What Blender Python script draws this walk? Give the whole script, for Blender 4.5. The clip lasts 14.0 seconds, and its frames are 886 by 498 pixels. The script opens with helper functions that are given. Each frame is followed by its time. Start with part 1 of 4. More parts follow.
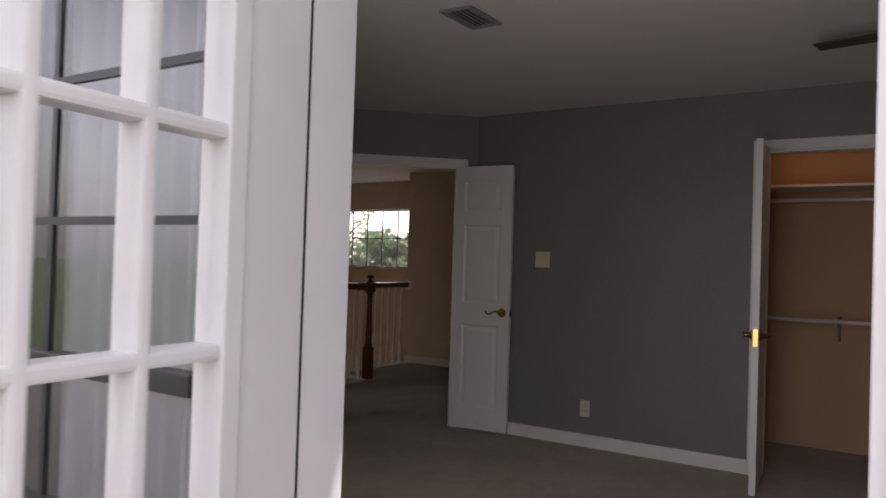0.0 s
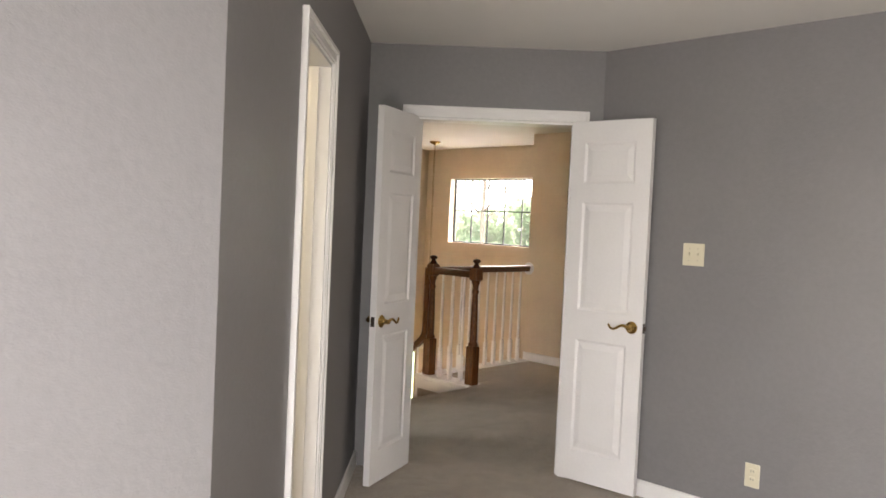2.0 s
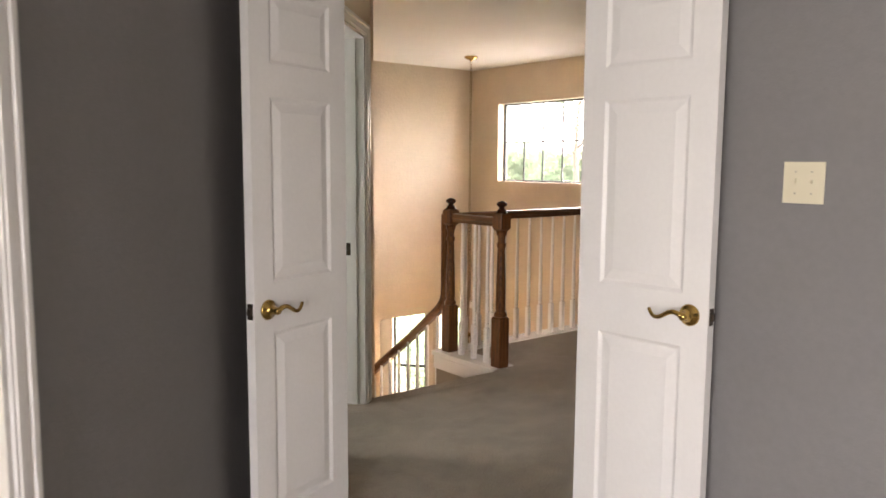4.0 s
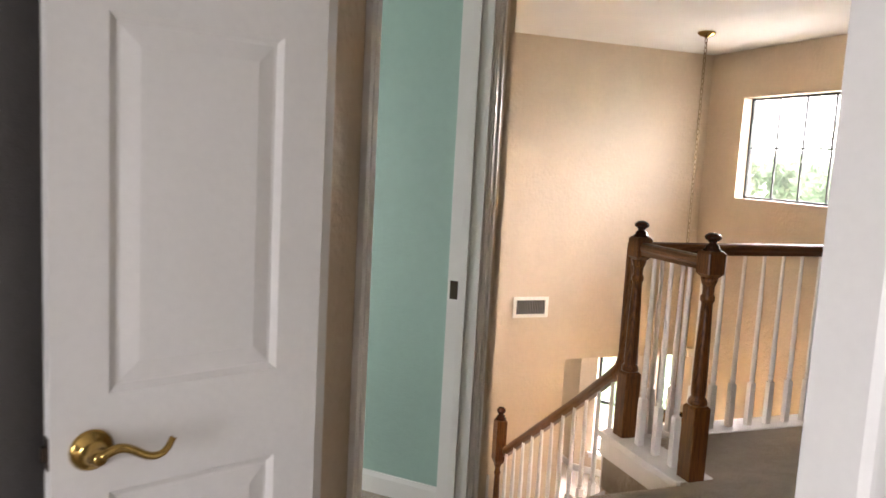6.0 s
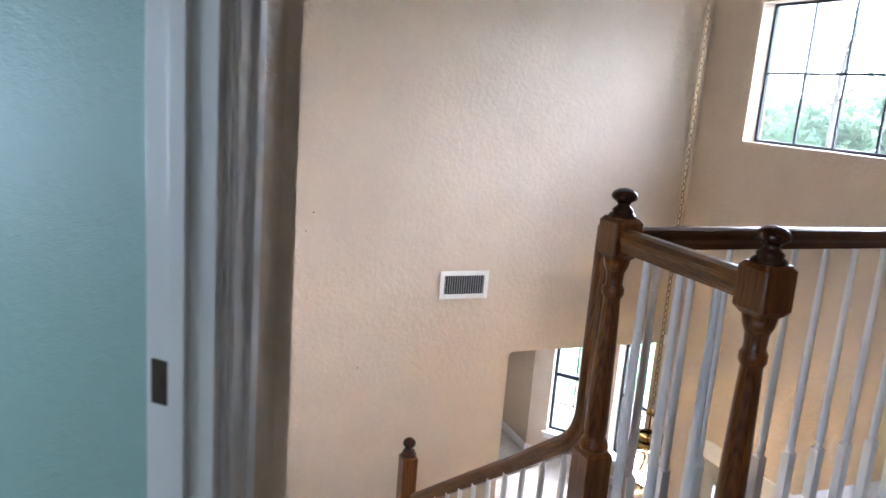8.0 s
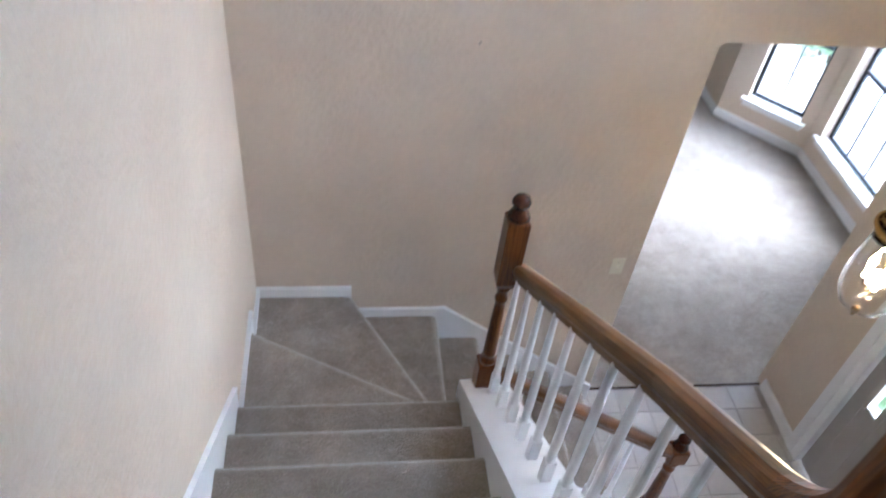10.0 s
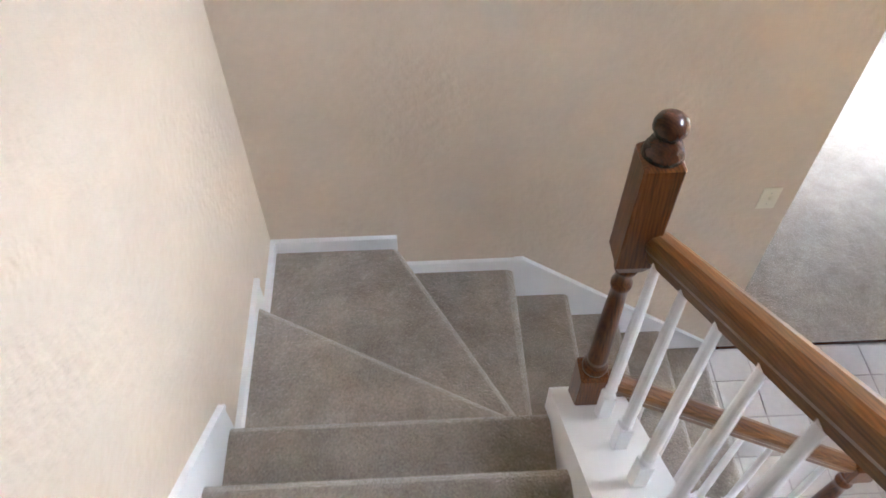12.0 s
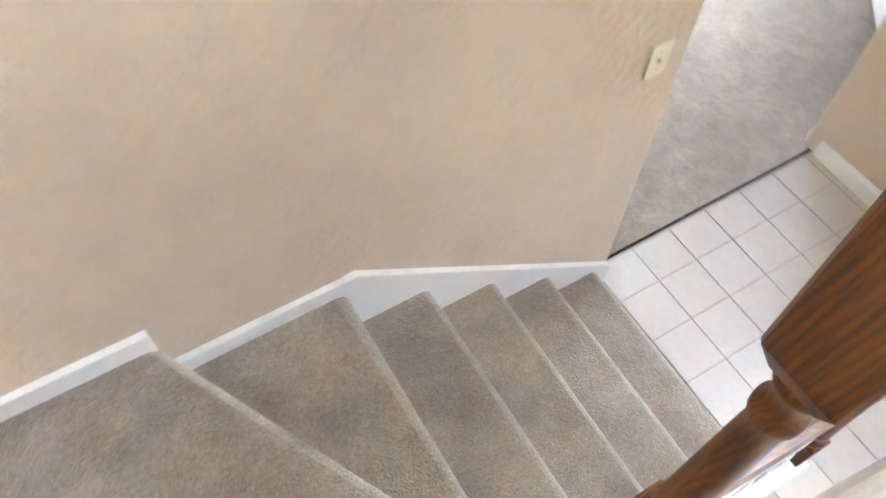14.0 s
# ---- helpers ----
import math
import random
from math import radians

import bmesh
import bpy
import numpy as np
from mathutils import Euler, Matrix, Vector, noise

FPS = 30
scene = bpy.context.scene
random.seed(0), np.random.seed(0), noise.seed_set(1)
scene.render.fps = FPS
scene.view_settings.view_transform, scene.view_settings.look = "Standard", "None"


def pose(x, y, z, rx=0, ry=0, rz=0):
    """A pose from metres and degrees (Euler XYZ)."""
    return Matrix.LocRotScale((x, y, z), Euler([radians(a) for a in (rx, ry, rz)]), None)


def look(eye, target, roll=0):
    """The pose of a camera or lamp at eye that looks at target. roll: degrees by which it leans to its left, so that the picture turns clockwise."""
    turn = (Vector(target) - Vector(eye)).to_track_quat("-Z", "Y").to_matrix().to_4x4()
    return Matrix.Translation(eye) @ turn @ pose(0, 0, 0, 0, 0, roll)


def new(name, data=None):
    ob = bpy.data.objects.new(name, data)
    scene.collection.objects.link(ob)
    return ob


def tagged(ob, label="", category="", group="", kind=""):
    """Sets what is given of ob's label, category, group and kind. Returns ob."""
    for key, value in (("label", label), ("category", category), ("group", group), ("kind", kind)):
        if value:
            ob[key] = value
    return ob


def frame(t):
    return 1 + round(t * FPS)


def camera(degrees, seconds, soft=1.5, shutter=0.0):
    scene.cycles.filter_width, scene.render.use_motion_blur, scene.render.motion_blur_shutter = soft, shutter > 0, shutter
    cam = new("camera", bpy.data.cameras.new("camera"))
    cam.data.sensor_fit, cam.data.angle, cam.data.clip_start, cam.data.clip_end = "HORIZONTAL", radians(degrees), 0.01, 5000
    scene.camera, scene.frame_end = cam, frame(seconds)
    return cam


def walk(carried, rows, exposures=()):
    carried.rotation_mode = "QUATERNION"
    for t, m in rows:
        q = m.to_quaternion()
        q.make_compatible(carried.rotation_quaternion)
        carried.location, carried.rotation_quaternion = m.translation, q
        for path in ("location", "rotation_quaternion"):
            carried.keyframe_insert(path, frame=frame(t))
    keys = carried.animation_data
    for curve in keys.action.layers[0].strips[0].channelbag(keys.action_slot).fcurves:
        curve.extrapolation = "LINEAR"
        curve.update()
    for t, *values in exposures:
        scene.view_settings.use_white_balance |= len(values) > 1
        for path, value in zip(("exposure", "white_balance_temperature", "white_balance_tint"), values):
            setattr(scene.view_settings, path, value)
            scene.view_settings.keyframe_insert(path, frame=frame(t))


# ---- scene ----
cam = camera(60.6, 14.0, soft=1.6, shutter=0.3)
PATH = [
    (0, (-0.452, -0.237, 1.279), (1.223, 0.856, 1.314), 1.8),
    (0.5, (-0.082, -0.059, 1.311), (1.582, 1.049, 1.347), 1.9),
    (1, (0.243, 0.169, 1.344), (1.845, 1.365, 1.403), 1.8),
    (1.5, (0.696, 0.322, 1.401), (2.115, 1.73, 1.434), 1.7),
    (2, (0.974, 0.409, 1.426), (2.402, 1.807, 1.357), 2.6),
    (4.3, (2.807, 1.268, 1.366), (3.965, 2.88, 1.117), 0.0),
    (4.5, (2.957, 1.329, 1.379), (4.047, 2.987, 1.13), 0.3),
    (5, (3.33, 1.578, 1.365), (4.262, 3.331, 1.121), 2.1),
    (5.5, (3.53, 1.881, 1.385), (4.324, 3.702, 1.153), 3.9),
    (6, (3.743, 2.162, 1.381), (4.413, 4.032, 1.142), 3.1),
    (6.5, (3.95, 2.478, 1.365), (4.697, 4.311, 1.078), 3.7),
    (7, (4.146, 2.845, 1.369), (4.991, 4.628, 1.039), 3.5),
    (9.3, (5.277, 4.69, 1.27), (5.808, 6.397, 0.374), 5.8),
    (9.4, (5.29, 4.757, 1.265), (5.811, 6.429, 0.3), 5.9),
    (9.5, (5.309, 4.816, 1.266), (5.817, 6.459, 0.245), 6.2),
    (10, (5.381, 5.124, 1.19), (5.649, 6.536, -0.201), 7.3),
    (10.5, (5.485, 5.288, 1.021), (5.593, 6.572, -0.509), 4.1),
    (11, (5.492, 5.499, 0.878), (5.571, 6.718, -0.705), 3.1),
    (11.5, (5.49, 5.739, 0.68), (5.512, 6.944, -0.917), 2.0),
    (12, (5.522, 5.989, 0.506), (5.586, 7.225, -1.065), 0.1),
    (12.5, (5.528, 6.248, 0.284), (5.601, 7.485, -1.286), -1.7),
    (13, (5.517, 6.478, 0.099), (5.656, 7.639, -1.523), -2.2),
    (13.5, (5.521, 6.713, -0.065), (5.877, 7.756, -1.734), 6.1),
    (14, (5.602, 6.898, -0.257), (6.177, 7.809, -1.942), 1.8),
]
walk(cam, [(t, look(e, p, r)) for t, e, p, r in PATH],
     exposures=[(0.0, 1.45, 6900, 24), (0.5, 1.95, 6800, 24), (1.0, 2.55, 6900, 26), (1.5, 3.2, 7500, 20), (2.2, 4.36, 6900, 15), (4.3, 4.40, 7100, 18),
                (5.5, 4.55, 6900, 18), (7.2, 4.37, 5650, 13), (9.3, 3.97, 4620, 11), (10.0, 3.9, 4650, 9), (11.0, 3.95, 4840, 8), (12.5, 4.34, 4970, 7),
                (13.5, 4.77, 4900, 6), (14.0, 4.92, 5050, 5)])

# ---- light ----
world = bpy.data.worlds.new("sky")
scene.world = world
world.use_nodes = True
wn = world.node_tree.nodes
sky = wn.new("ShaderNodeTexSky")
sky.sky_type = "NISHITA"
sky.sun_disc = False
sky.sun_elevation, sky.sun_rotation = radians(38), radians(92)
sky.air_density, sky.dust_density = 1.0, 4.0
haze = wn.new("ShaderNodeHueSaturation")
haze.inputs["Saturation"].default_value = 0.5
world.node_tree.links.new(sky.outputs[0], haze.inputs["Color"])
cloud = wn.new("ShaderNodeMix")          # an even cloud layer over the clear sky
cloud.data_type, cloud.blend_type = "RGBA", "ADD"
cloud.inputs["Factor"].default_value = 1.0
cloud.inputs["B"].default_value = (1.55, 1.6, 1.68, 1)
world.node_tree.links.new(haze.outputs[0], cloud.inputs["A"])
world.node_tree.links.new(cloud.outputs["Result"], wn["Background"].inputs[0])
wn["Background"].inputs[1].default_value = 0.15
sun = bpy.data.lights.new("sun", "SUN")
sun.energy, sun.angle, sun.color = 0.12, radians(55), (1.0, 0.98, 0.96)
sun_ob = new("sun", sun)
sun_ob.matrix_world = look((20, -0.7, 15.6), (0, 0, 0))


def bulb(name, at, watts, size, color):
    l = bpy.data.lights.new(name, "POINT")
    l.energy, l.shadow_soft_size, l.color = watts, size, color
    ob = new(name, l)
    ob.location = at
    return ob


FZ = -2.924          # lower floor
CZ = 2.43            # upper ceiling
RISE = 0.172
bulb("closet_bulb", (5.15, 0.5, 2.2), 0.3, 0.05, (1.0, 0.46, 0.14))
bulb("bath_bulb", (1.9, 3.4, 2.1), 1.9, 0.08, (1.0, 0.92, 0.72))
bulb("lantern_bulb", (7.416, 6.93, -0.76), 0.08, 0.04, (1.0, 0.72, 0.42))


def window_light(name, at, target, w, h, watts):
    l = bpy.data.lights.new(name, "AREA")
    l.shape, l.size, l.size_y, l.energy, l.color = "RECTANGLE", w, h, watts, (0.95, 0.98, 1.0)
    ob = new(name, l)
    ob.matrix_world = look(at, target)
    return ob


# daylight in the openings of the mint room, the bedroom window and the garden door
window_light("mint_window_light", (2.2, 5.9, 0.95), (4.2, 4.9, 0.3), 1.2, 1.0, 3.3)
window_light("bedroom_window_light", (0.78, 1.31, 1.2), (3.0, 1.31, 1.2), 0.75, 1.5, 1.2)
window_light("garden_door_light", (0.62, 0.24, 1.02), (3.0, 0.24, 0.25), 0.72, 1.9, 4.5)

# ---- materials ----
def material(name, color, rough=0.6, metal=0.0, grain=(), bump=(), spec=0.5):
    """grain: (scale, amount) pairs of tone; bump: (scale, strength, detail) pairs of relief."""
    m = bpy.data.materials.new(name)
    m.use_nodes = True
    nt = m.node_tree
    b = nt.nodes["Principled BSDF"]
    b.inputs["Roughness"].default_value = rough
    b.inputs["Metallic"].default_value = metal
    b.inputs["Specular IOR Level"].default_value = spec
    b.inputs["Base Color"].default_value = (*color, 1)
    co = nt.nodes.new("ShaderNodeTexCoord")
    last = None
    for scale, amount in grain:
        n = nt.nodes.new("ShaderNodeTexNoise")
        n.inputs["Scale"].default_value = scale
        n.inputs["Detail"].default_value = 4
        nt.links.new(co.outputs["Object"], n.inputs["Vector"])
        r = nt.nodes.new("ShaderNodeMapRange")
        r.inputs["From Min"].default_value, r.inputs["From Max"].default_value = 0.3, 0.7
        r.inputs["To Min"].default_value, r.inputs["To Max"].default_value = 1 - amount, 1 + amount
        nt.links.new(n.outputs["Fac"], r.inputs["Value"])
        v = nt.nodes.new("ShaderNodeVectorMath")
        v.operation = "SCALE"
        if last is None:
            v.inputs[0].default_value = color
        else:
            nt.links.new(last, v.inputs[0])
        nt.links.new(r.outputs[0], v.inputs["Scale"])
        last = v.outputs[0]
    if last is not None:
        nt.links.new(last, b.inputs["Base Color"])
    prev = None
    for scale, strength, detail in bump:
        n = nt.nodes.new("ShaderNodeTexNoise")
        n.inputs["Scale"].default_value = scale
        n.inputs["Detail"].default_value = detail
        nt.links.new(co.outputs["Object"], n.inputs["Vector"])
        bp = nt.nodes.new("ShaderNodeBump")
        bp.inputs["Strength"].default_value = strength
        bp.inputs["Distance"].default_value = 0.01
        nt.links.new(n.outputs["Fac"], bp.inputs["Height"])
        if prev is not None:
            nt.links.new(prev, bp.inputs["Normal"])
        prev = bp.outputs[0]
    if prev is not None:
        nt.links.new(prev, b.inputs["Normal"])
    return m


def wood(name, dark, light, rough=0.3, turn=(0, 0, 0)):
    m = material(name, light, rough)
    nt = m.node_tree
    b = nt.nodes["Principled BSDF"]
    co = nt.nodes.new("ShaderNodeTexCoord")
    mp = nt.nodes.new("ShaderNodeMapping")
    mp.vector_type = "TEXTURE"
    mp.inputs["Scale"].default_value = (1 / 130, 1 / 130, 1 / 6)
    mp.inputs["Rotation"].default_value = [radians(v) for v in turn]
    n = nt.nodes.new("ShaderNodeTexNoise")
    n.inputs["Scale"].default_value, n.inputs["Detail"].default_value = 1.0, 5
    grow = nt.nodes.new("ShaderNodeMapping")
    grow.vector_type = "TEXTURE"
    grow.inputs["Scale"].default_value = (1, 1, 11)
    grow.inputs["Rotation"].default_value = [radians(v) for v in turn]
    rings = nt.nodes.new("ShaderNodeTexWave")
    rings.bands_direction = "DIAGONAL"
    rings.inputs["Scale"].default_value, rings.inputs["Distortion"].default_value = 85, 5
    rings.inputs["Detail"].default_value, rings.inputs["Detail Scale"].default_value = 2, 1.1
    both = nt.nodes.new("ShaderNodeMix")
    both.inputs["Factor"].default_value = 0.45
    nt.links.new(co.outputs["Object"], grow.inputs["Vector"])
    nt.links.new(grow.outputs[0], rings.inputs["Vector"])
    mix = nt.nodes.new("ShaderNodeMix")
    mix.data_type = "RGBA"
    ramp = nt.nodes.new("ShaderNodeValToRGB")
    ramp.color_ramp.elements[0].position, ramp.color_ramp.elements[1].position = 0.38, 0.62
    mix.inputs["A"].default_value, mix.inputs["B"].default_value = (*dark, 1), (*light, 1)
    nt.links.new(co.outputs["Object"], mp.inputs["Vector"])
    nt.links.new(mp.outputs[0], n.inputs["Vector"])
    nt.links.new(n.outputs["Fac"], ramp.inputs[0])
    nt.links.new(ramp.outputs[0], both.inputs["A"])
    nt.links.new(rings.outputs["Fac"], both.inputs["B"])
    nt.links.new(both.outputs["Result"], mix.inputs["Factor"])
    nt.links.new(mix.outputs["Result"], b.inputs["Base Color"])
    bp = nt.nodes.new("ShaderNodeBump")
    bp.inputs["Strength"].default_value, bp.inputs["Distance"].default_value = 0.06, 0.003
    nt.links.new(n.outputs["Fac"], bp.inputs["Height"])
    nt.links.new(bp.outputs[0], b.inputs["Normal"])
    b.inputs["Coat Weight"].default_value = 0.08
    b.inputs["Specular IOR Level"].default_value = 0.35
    b.inputs["Coat Roughness"].default_value = 0.2
    return m


def glow(name, color, strength):
    m = bpy.data.materials.new(name)
    m.use_nodes = True
    b = m.node_tree.nodes["Principled BSDF"]
    b.inputs["Base Color"].default_value = (*color, 1)
    b.inputs["Emission Color"].default_value = (*color, 1)
    b.inputs["Emission Strength"].default_value = strength
    return m


def glass(name, tint=(1, 1, 1), rough=0.0):
    m = material(name, tint, rough)
    b = m.node_tree.nodes["Principled BSDF"]
    b.inputs["Transmission Weight"].default_value = 1.0
    b.inputs["IOR"].default_value = 1.45
    return m


GREY = material("grey_wall_paint", (0.205, 0.195, 0.195), 0.5, grain=((2, 0.04), (40, 0.03)), bump=((60, 0.12, 3), (240, 0.08, 2)))
TAN = material("beige_wall_paint", (0.60, 0.488, 0.36), 0.45, grain=((1.3, 0.05), (4, 0.03), (30, 0.02)), bump=((16, 0.12, 2), (38, 0.5, 3), (200, 0.12, 2)))
MINT = material("mint_wall_paint", (0.335, 0.475, 0.425), 0.5, grain=((2, 0.03), (30, 0.02)), bump=((55, 0.14, 4), (220, 0.12, 2)))
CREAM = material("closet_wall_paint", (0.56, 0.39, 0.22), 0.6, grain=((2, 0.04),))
CEIL = material("ceiling_paint", (0.74, 0.72, 0.68), 0.75, grain=((3, 0.02),), bump=((80, 0.15, 4),))
WHITE = material("white_trim_paint", (0.78, 0.76, 0.74), 0.32, grain=((5, 0.03),), bump=((30, 0.05, 2),))
DOORW = material("white_door_paint", (0.80, 0.78, 0.76), 0.38, grain=((4, 0.02), (60, 0.015)), bump=((90, 0.05, 3),))
CARPET = material("greige_carpet", (0.325, 0.272, 0.215), 0.95, grain=((2.2, 0.13), (11, 0.12), (5, 0.09), (60, 0.07), (140, 0.17)), bump=((150, 1.0, 3), (25, 0.7, 3)), spec=0.1)
# nosing carpet: parted, worn pile, made paler for the light it catches
CARPET_WORN_LIT = material("lit_worn_carpet_edge", (0.39, 0.335, 0.27), 0.95, grain=((18, 0.12), (160, 0.25)), bump=((150, 1.0, 3),), spec=0.1)
for _c in (CARPET, CARPET_WORN_LIT):
    _cb = _c.node_tree.nodes["Principled BSDF"]
    _cb.inputs["Sheen Weight"].default_value = 0.6
    _cb.inputs["Sheen Roughness"].default_value = 0.35
    _cb.inputs["Sheen Tint"].default_value = (0.9, 0.85, 0.78, 1)
TILE = material("cream_tile", (0.58, 0.53, 0.48), 0.25, grain=((4, 0.04), (30, 0.03)), bump=((30, 0.05, 2),))
GROUT = material("grey_grout", (0.45, 0.40, 0.36), 0.9, grain=((30, 0.1),))
OAK = wood("stained_oak", (0.058, 0.017, 0.003), (0.185, 0.06, 0.009), 0.33)
OAK_DARK = wood("dark_turned_oak", (0.022, 0.007, 0.003), (0.055, 0.018, 0.006), 0.22)
OAK_Y = wood("stained_oak_rail_level", (0.06, 0.022, 0.005), (0.17, 0.064, 0.013), turn=(90, 0, 0))
OAK_X = wood("dark_oak_rail_level", (0.06, 0.02, 0.004), (0.15, 0.052, 0.011), turn=(0, 90, 0))
OAK_S = wood("stained_oak_rail_slope", (0.075, 0.028, 0.006), (0.19, 0.074, 0.016), turn=(54.2, 0, 0))
OAK_L = wood("stained_oak_rail_lower", (0.08, 0.03, 0.007), (0.20, 0.08, 0.018), turn=(0, 125, 0))
BRASS = material("polished_brass", (0.45, 0.29, 0.09), 0.14, 1.0, grain=((90, 0.12),))
DARKBRASS = material("aged_brass", (0.09, 0.07, 0.055), 0.4, 1.0)
CHAIN = material("bronze_chain", (0.24, 0.17, 0.085), 0.35, 1.0)
BATH = material("bath_wall_paint", (0.70, 0.68, 0.57), 0.6, grain=((2, 0.04),))
SCREW = material("painted_screw", (0.42, 0.38, 0.29), 0.4)
TAUPE = material("taupe_door_paint", (0.36, 0.325, 0.285), 0.4, grain=((4, 0.03),), bump=((60, 0.05, 2),))
VENT = material("grey_vent_paint", (0.26, 0.26, 0.27), 0.5)
BLACK = material("black_frame_paint", (0.02, 0.02, 0.022), 0.4)
VOID = material("dark_void", (0.012, 0.012, 0.013), 0.9)
ALMOND = material("almond_plastic", (0.70, 0.64, 0.48), 0.35)
IVORY = material("white_plastic", (0.78, 0.76, 0.70), 0.35)
GLASS = glass("window_glass")
# window panes with a faint pale veil mixed in for the overexposed haze outdoors
VEILED = glass("hazed_window_glass")
nt = VEILED.node_tree
veil = nt.nodes.new("ShaderNodeBsdfTranslucent")
veil.inputs["Color"].default_value = (0.8, 0.82, 0.82, 1)
veil_mix = nt.nodes.new("ShaderNodeMixShader")
veil_mix.inputs[0].default_value = 0.005
surface = next(n for n in nt.nodes if n.type == "OUTPUT_MATERIAL").inputs["Surface"]
nt.links.new(surface.links[0].from_socket, veil_mix.inputs[1])
nt.links.new(veil.outputs[0], veil_mix.inputs[2])
nt.links.new(veil_mix.outputs[0], surface)
JAR = glass("lantern_glass", (1, 0.97, 0.92))
FLAME = glow("candle_bulb", (1.0, 0.66, 0.30), 6.0)
SHEER = material("sheer_curtain", (0.80, 0.80, 0.82), 0.8, bump=((40, 0.2, 2),))
_sn = SHEER.node_tree
_sheer, _through = _sn.nodes.new("ShaderNodeMixShader"), _sn.nodes.new("ShaderNodeBsdfTranslucent")
_through.inputs["Color"].default_value = (0.85, 0.87, 0.9, 1)
_sheer.inputs[0].default_value = 0.55
_sn.links.new(_sn.nodes["Principled BSDF"].outputs[0], _sheer.inputs[1])
_sn.links.new(_through.outputs[0], _sheer.inputs[2])
_sn.links.new(_sheer.outputs[0], _sn.nodes["Material Output"].inputs[0])
SIDING = material("painted_siding", (0.62, 0.62, 0.64), 0.6, grain=((3, 0.04),))
DECK = material("deck_boards", (0.30, 0.27, 0.24), 0.8, grain=((2, 0.1), (30, 0.1)))
GRASS = material("lawn", (0.09, 0.14, 0.05), 0.9, grain=((0.5, 0.2), (6, 0.2)))
SLAT = material("vent_slat_paint", (0.30, 0.29, 0.27), 0.5)
CONCRETE = material("pale_concrete", (0.52, 0.50, 0.47), 0.85, grain=((0.6, 0.06), (8, 0.06)))
LEAF = material("tree_leaf", (0.12, 0.18, 0.085), 0.6, grain=((0.4, 0.3), (3, 0.2)))
BARK = material("tree_bark", (0.12, 0.09, 0.07), 0.9, grain=((6, 0.2), (40, 0.2)))
_ln = LEAF.node_tree
_leaf, _lit = _ln.nodes.new("ShaderNodeMixShader"), _ln.nodes.new("ShaderNodeBsdfTranslucent")
_lit.inputs["Color"].default_value = (0.25, 0.34, 0.2, 1)
_leaf.inputs[0].default_value = 0.65
_ln.links.new(_ln.nodes["Principled BSDF"].outputs[0], _leaf.inputs[1])
_ln.links.new(_lit.outputs[0], _leaf.inputs[2])
_ln.links.new(_leaf.outputs[0], _ln.nodes["Material Output"].inputs[0])
FANWOOD = material("dark_fan_blade", (0.03, 0.022, 0.018), 0.4)


# ---- mesh helpers ----
def finish(name, bm, mats, parent=None, label="", smooth=False):
    me = bpy.data.meshes.new(name)
    bmesh.ops.recalc_face_normals(bm, faces=bm.faces)
    bm.to_mesh(me)
    bm.free()
    for m in (mats if isinstance(mats, (list, tuple)) else [mats]):
        me.materials.append(m)
    if smooth:
        for p in me.polygons:
            p.use_smooth = True
    ob = new(name, me)
    if parent is not None:
        ob.parent = parent
    if label:
        ob["label"] = label
    return ob


def part(name, bm, mat, parent, label="", smooth=False):
    return finish(name, bm, mat, parent, label, smooth)


def empty(name, at=(0, 0, 0), rz=0.0):
    e = new(name)
    e.matrix_basis = pose(*at, 0, 0, rz)
    return e


def box(bm, x0, y0, z0, x1, y1, z1, bevel=0.0, m=None):
    r = bmesh.ops.create_cube(bm, size=1)
    vs = r["verts"]
    mat = Matrix.Translation(((x0 + x1) / 2, (y0 + y1) / 2, (z0 + z1) / 2)) @ Matrix.Diagonal((abs(x1 - x0), abs(y1 - y0), abs(z1 - z0), 1))
    bmesh.ops.transform(bm, matrix=mat, verts=vs)
    if bevel:
        es = list({e for v in vs for e in v.link_edges})
        g = bmesh.ops.bevel(bm, geom=es, offset=bevel, segments=2, affect="EDGES", profile=0.6)
        vs = list({v for f in g["faces"] for v in f.verts} | {v for v in vs if v.is_valid})
    if m is not None:
        bmesh.ops.transform(bm, matrix=m, verts=[v for v in vs if v.is_valid])
    return vs


def lathe(bm, profile, seg=20, at=(0, 0, 0), m=None):
    """profile: (radius, z) from the foot up."""
    rings = []
    for r, z in profile:
        ring = []
        for i in range(seg):
            a = 2 * math.pi * i / seg
            p = Vector((r * math.cos(a), r * math.sin(a), z)) + Vector(at)
            ring.append(bm.verts.new(m @ p if m is not None else p))
        rings.append(ring)
    for a, b in zip(rings, rings[1:]):
        for i in range(seg):
            bm.faces.new((a[i], a[(i + 1) % seg], b[(i + 1) % seg], b[i]))
    for ring in (rings[0], rings[-1]):
        bm.faces.new(ring)


def prism(bm, pts, z0, z1):
    """A vertical prism over a plan polygon."""
    lo = [bm.verts.new((x, y, z0)) for x, y in pts]
    hi = [bm.verts.new((x, y, z1)) for x, y in pts]
    n = len(pts)
    faces = [bm.faces.new(lo), bm.faces.new(hi)]
    for i in range(n):
        faces.append(bm.faces.new((lo[i], lo[(i + 1) % n], hi[(i + 1) % n], hi[i])))
    return faces


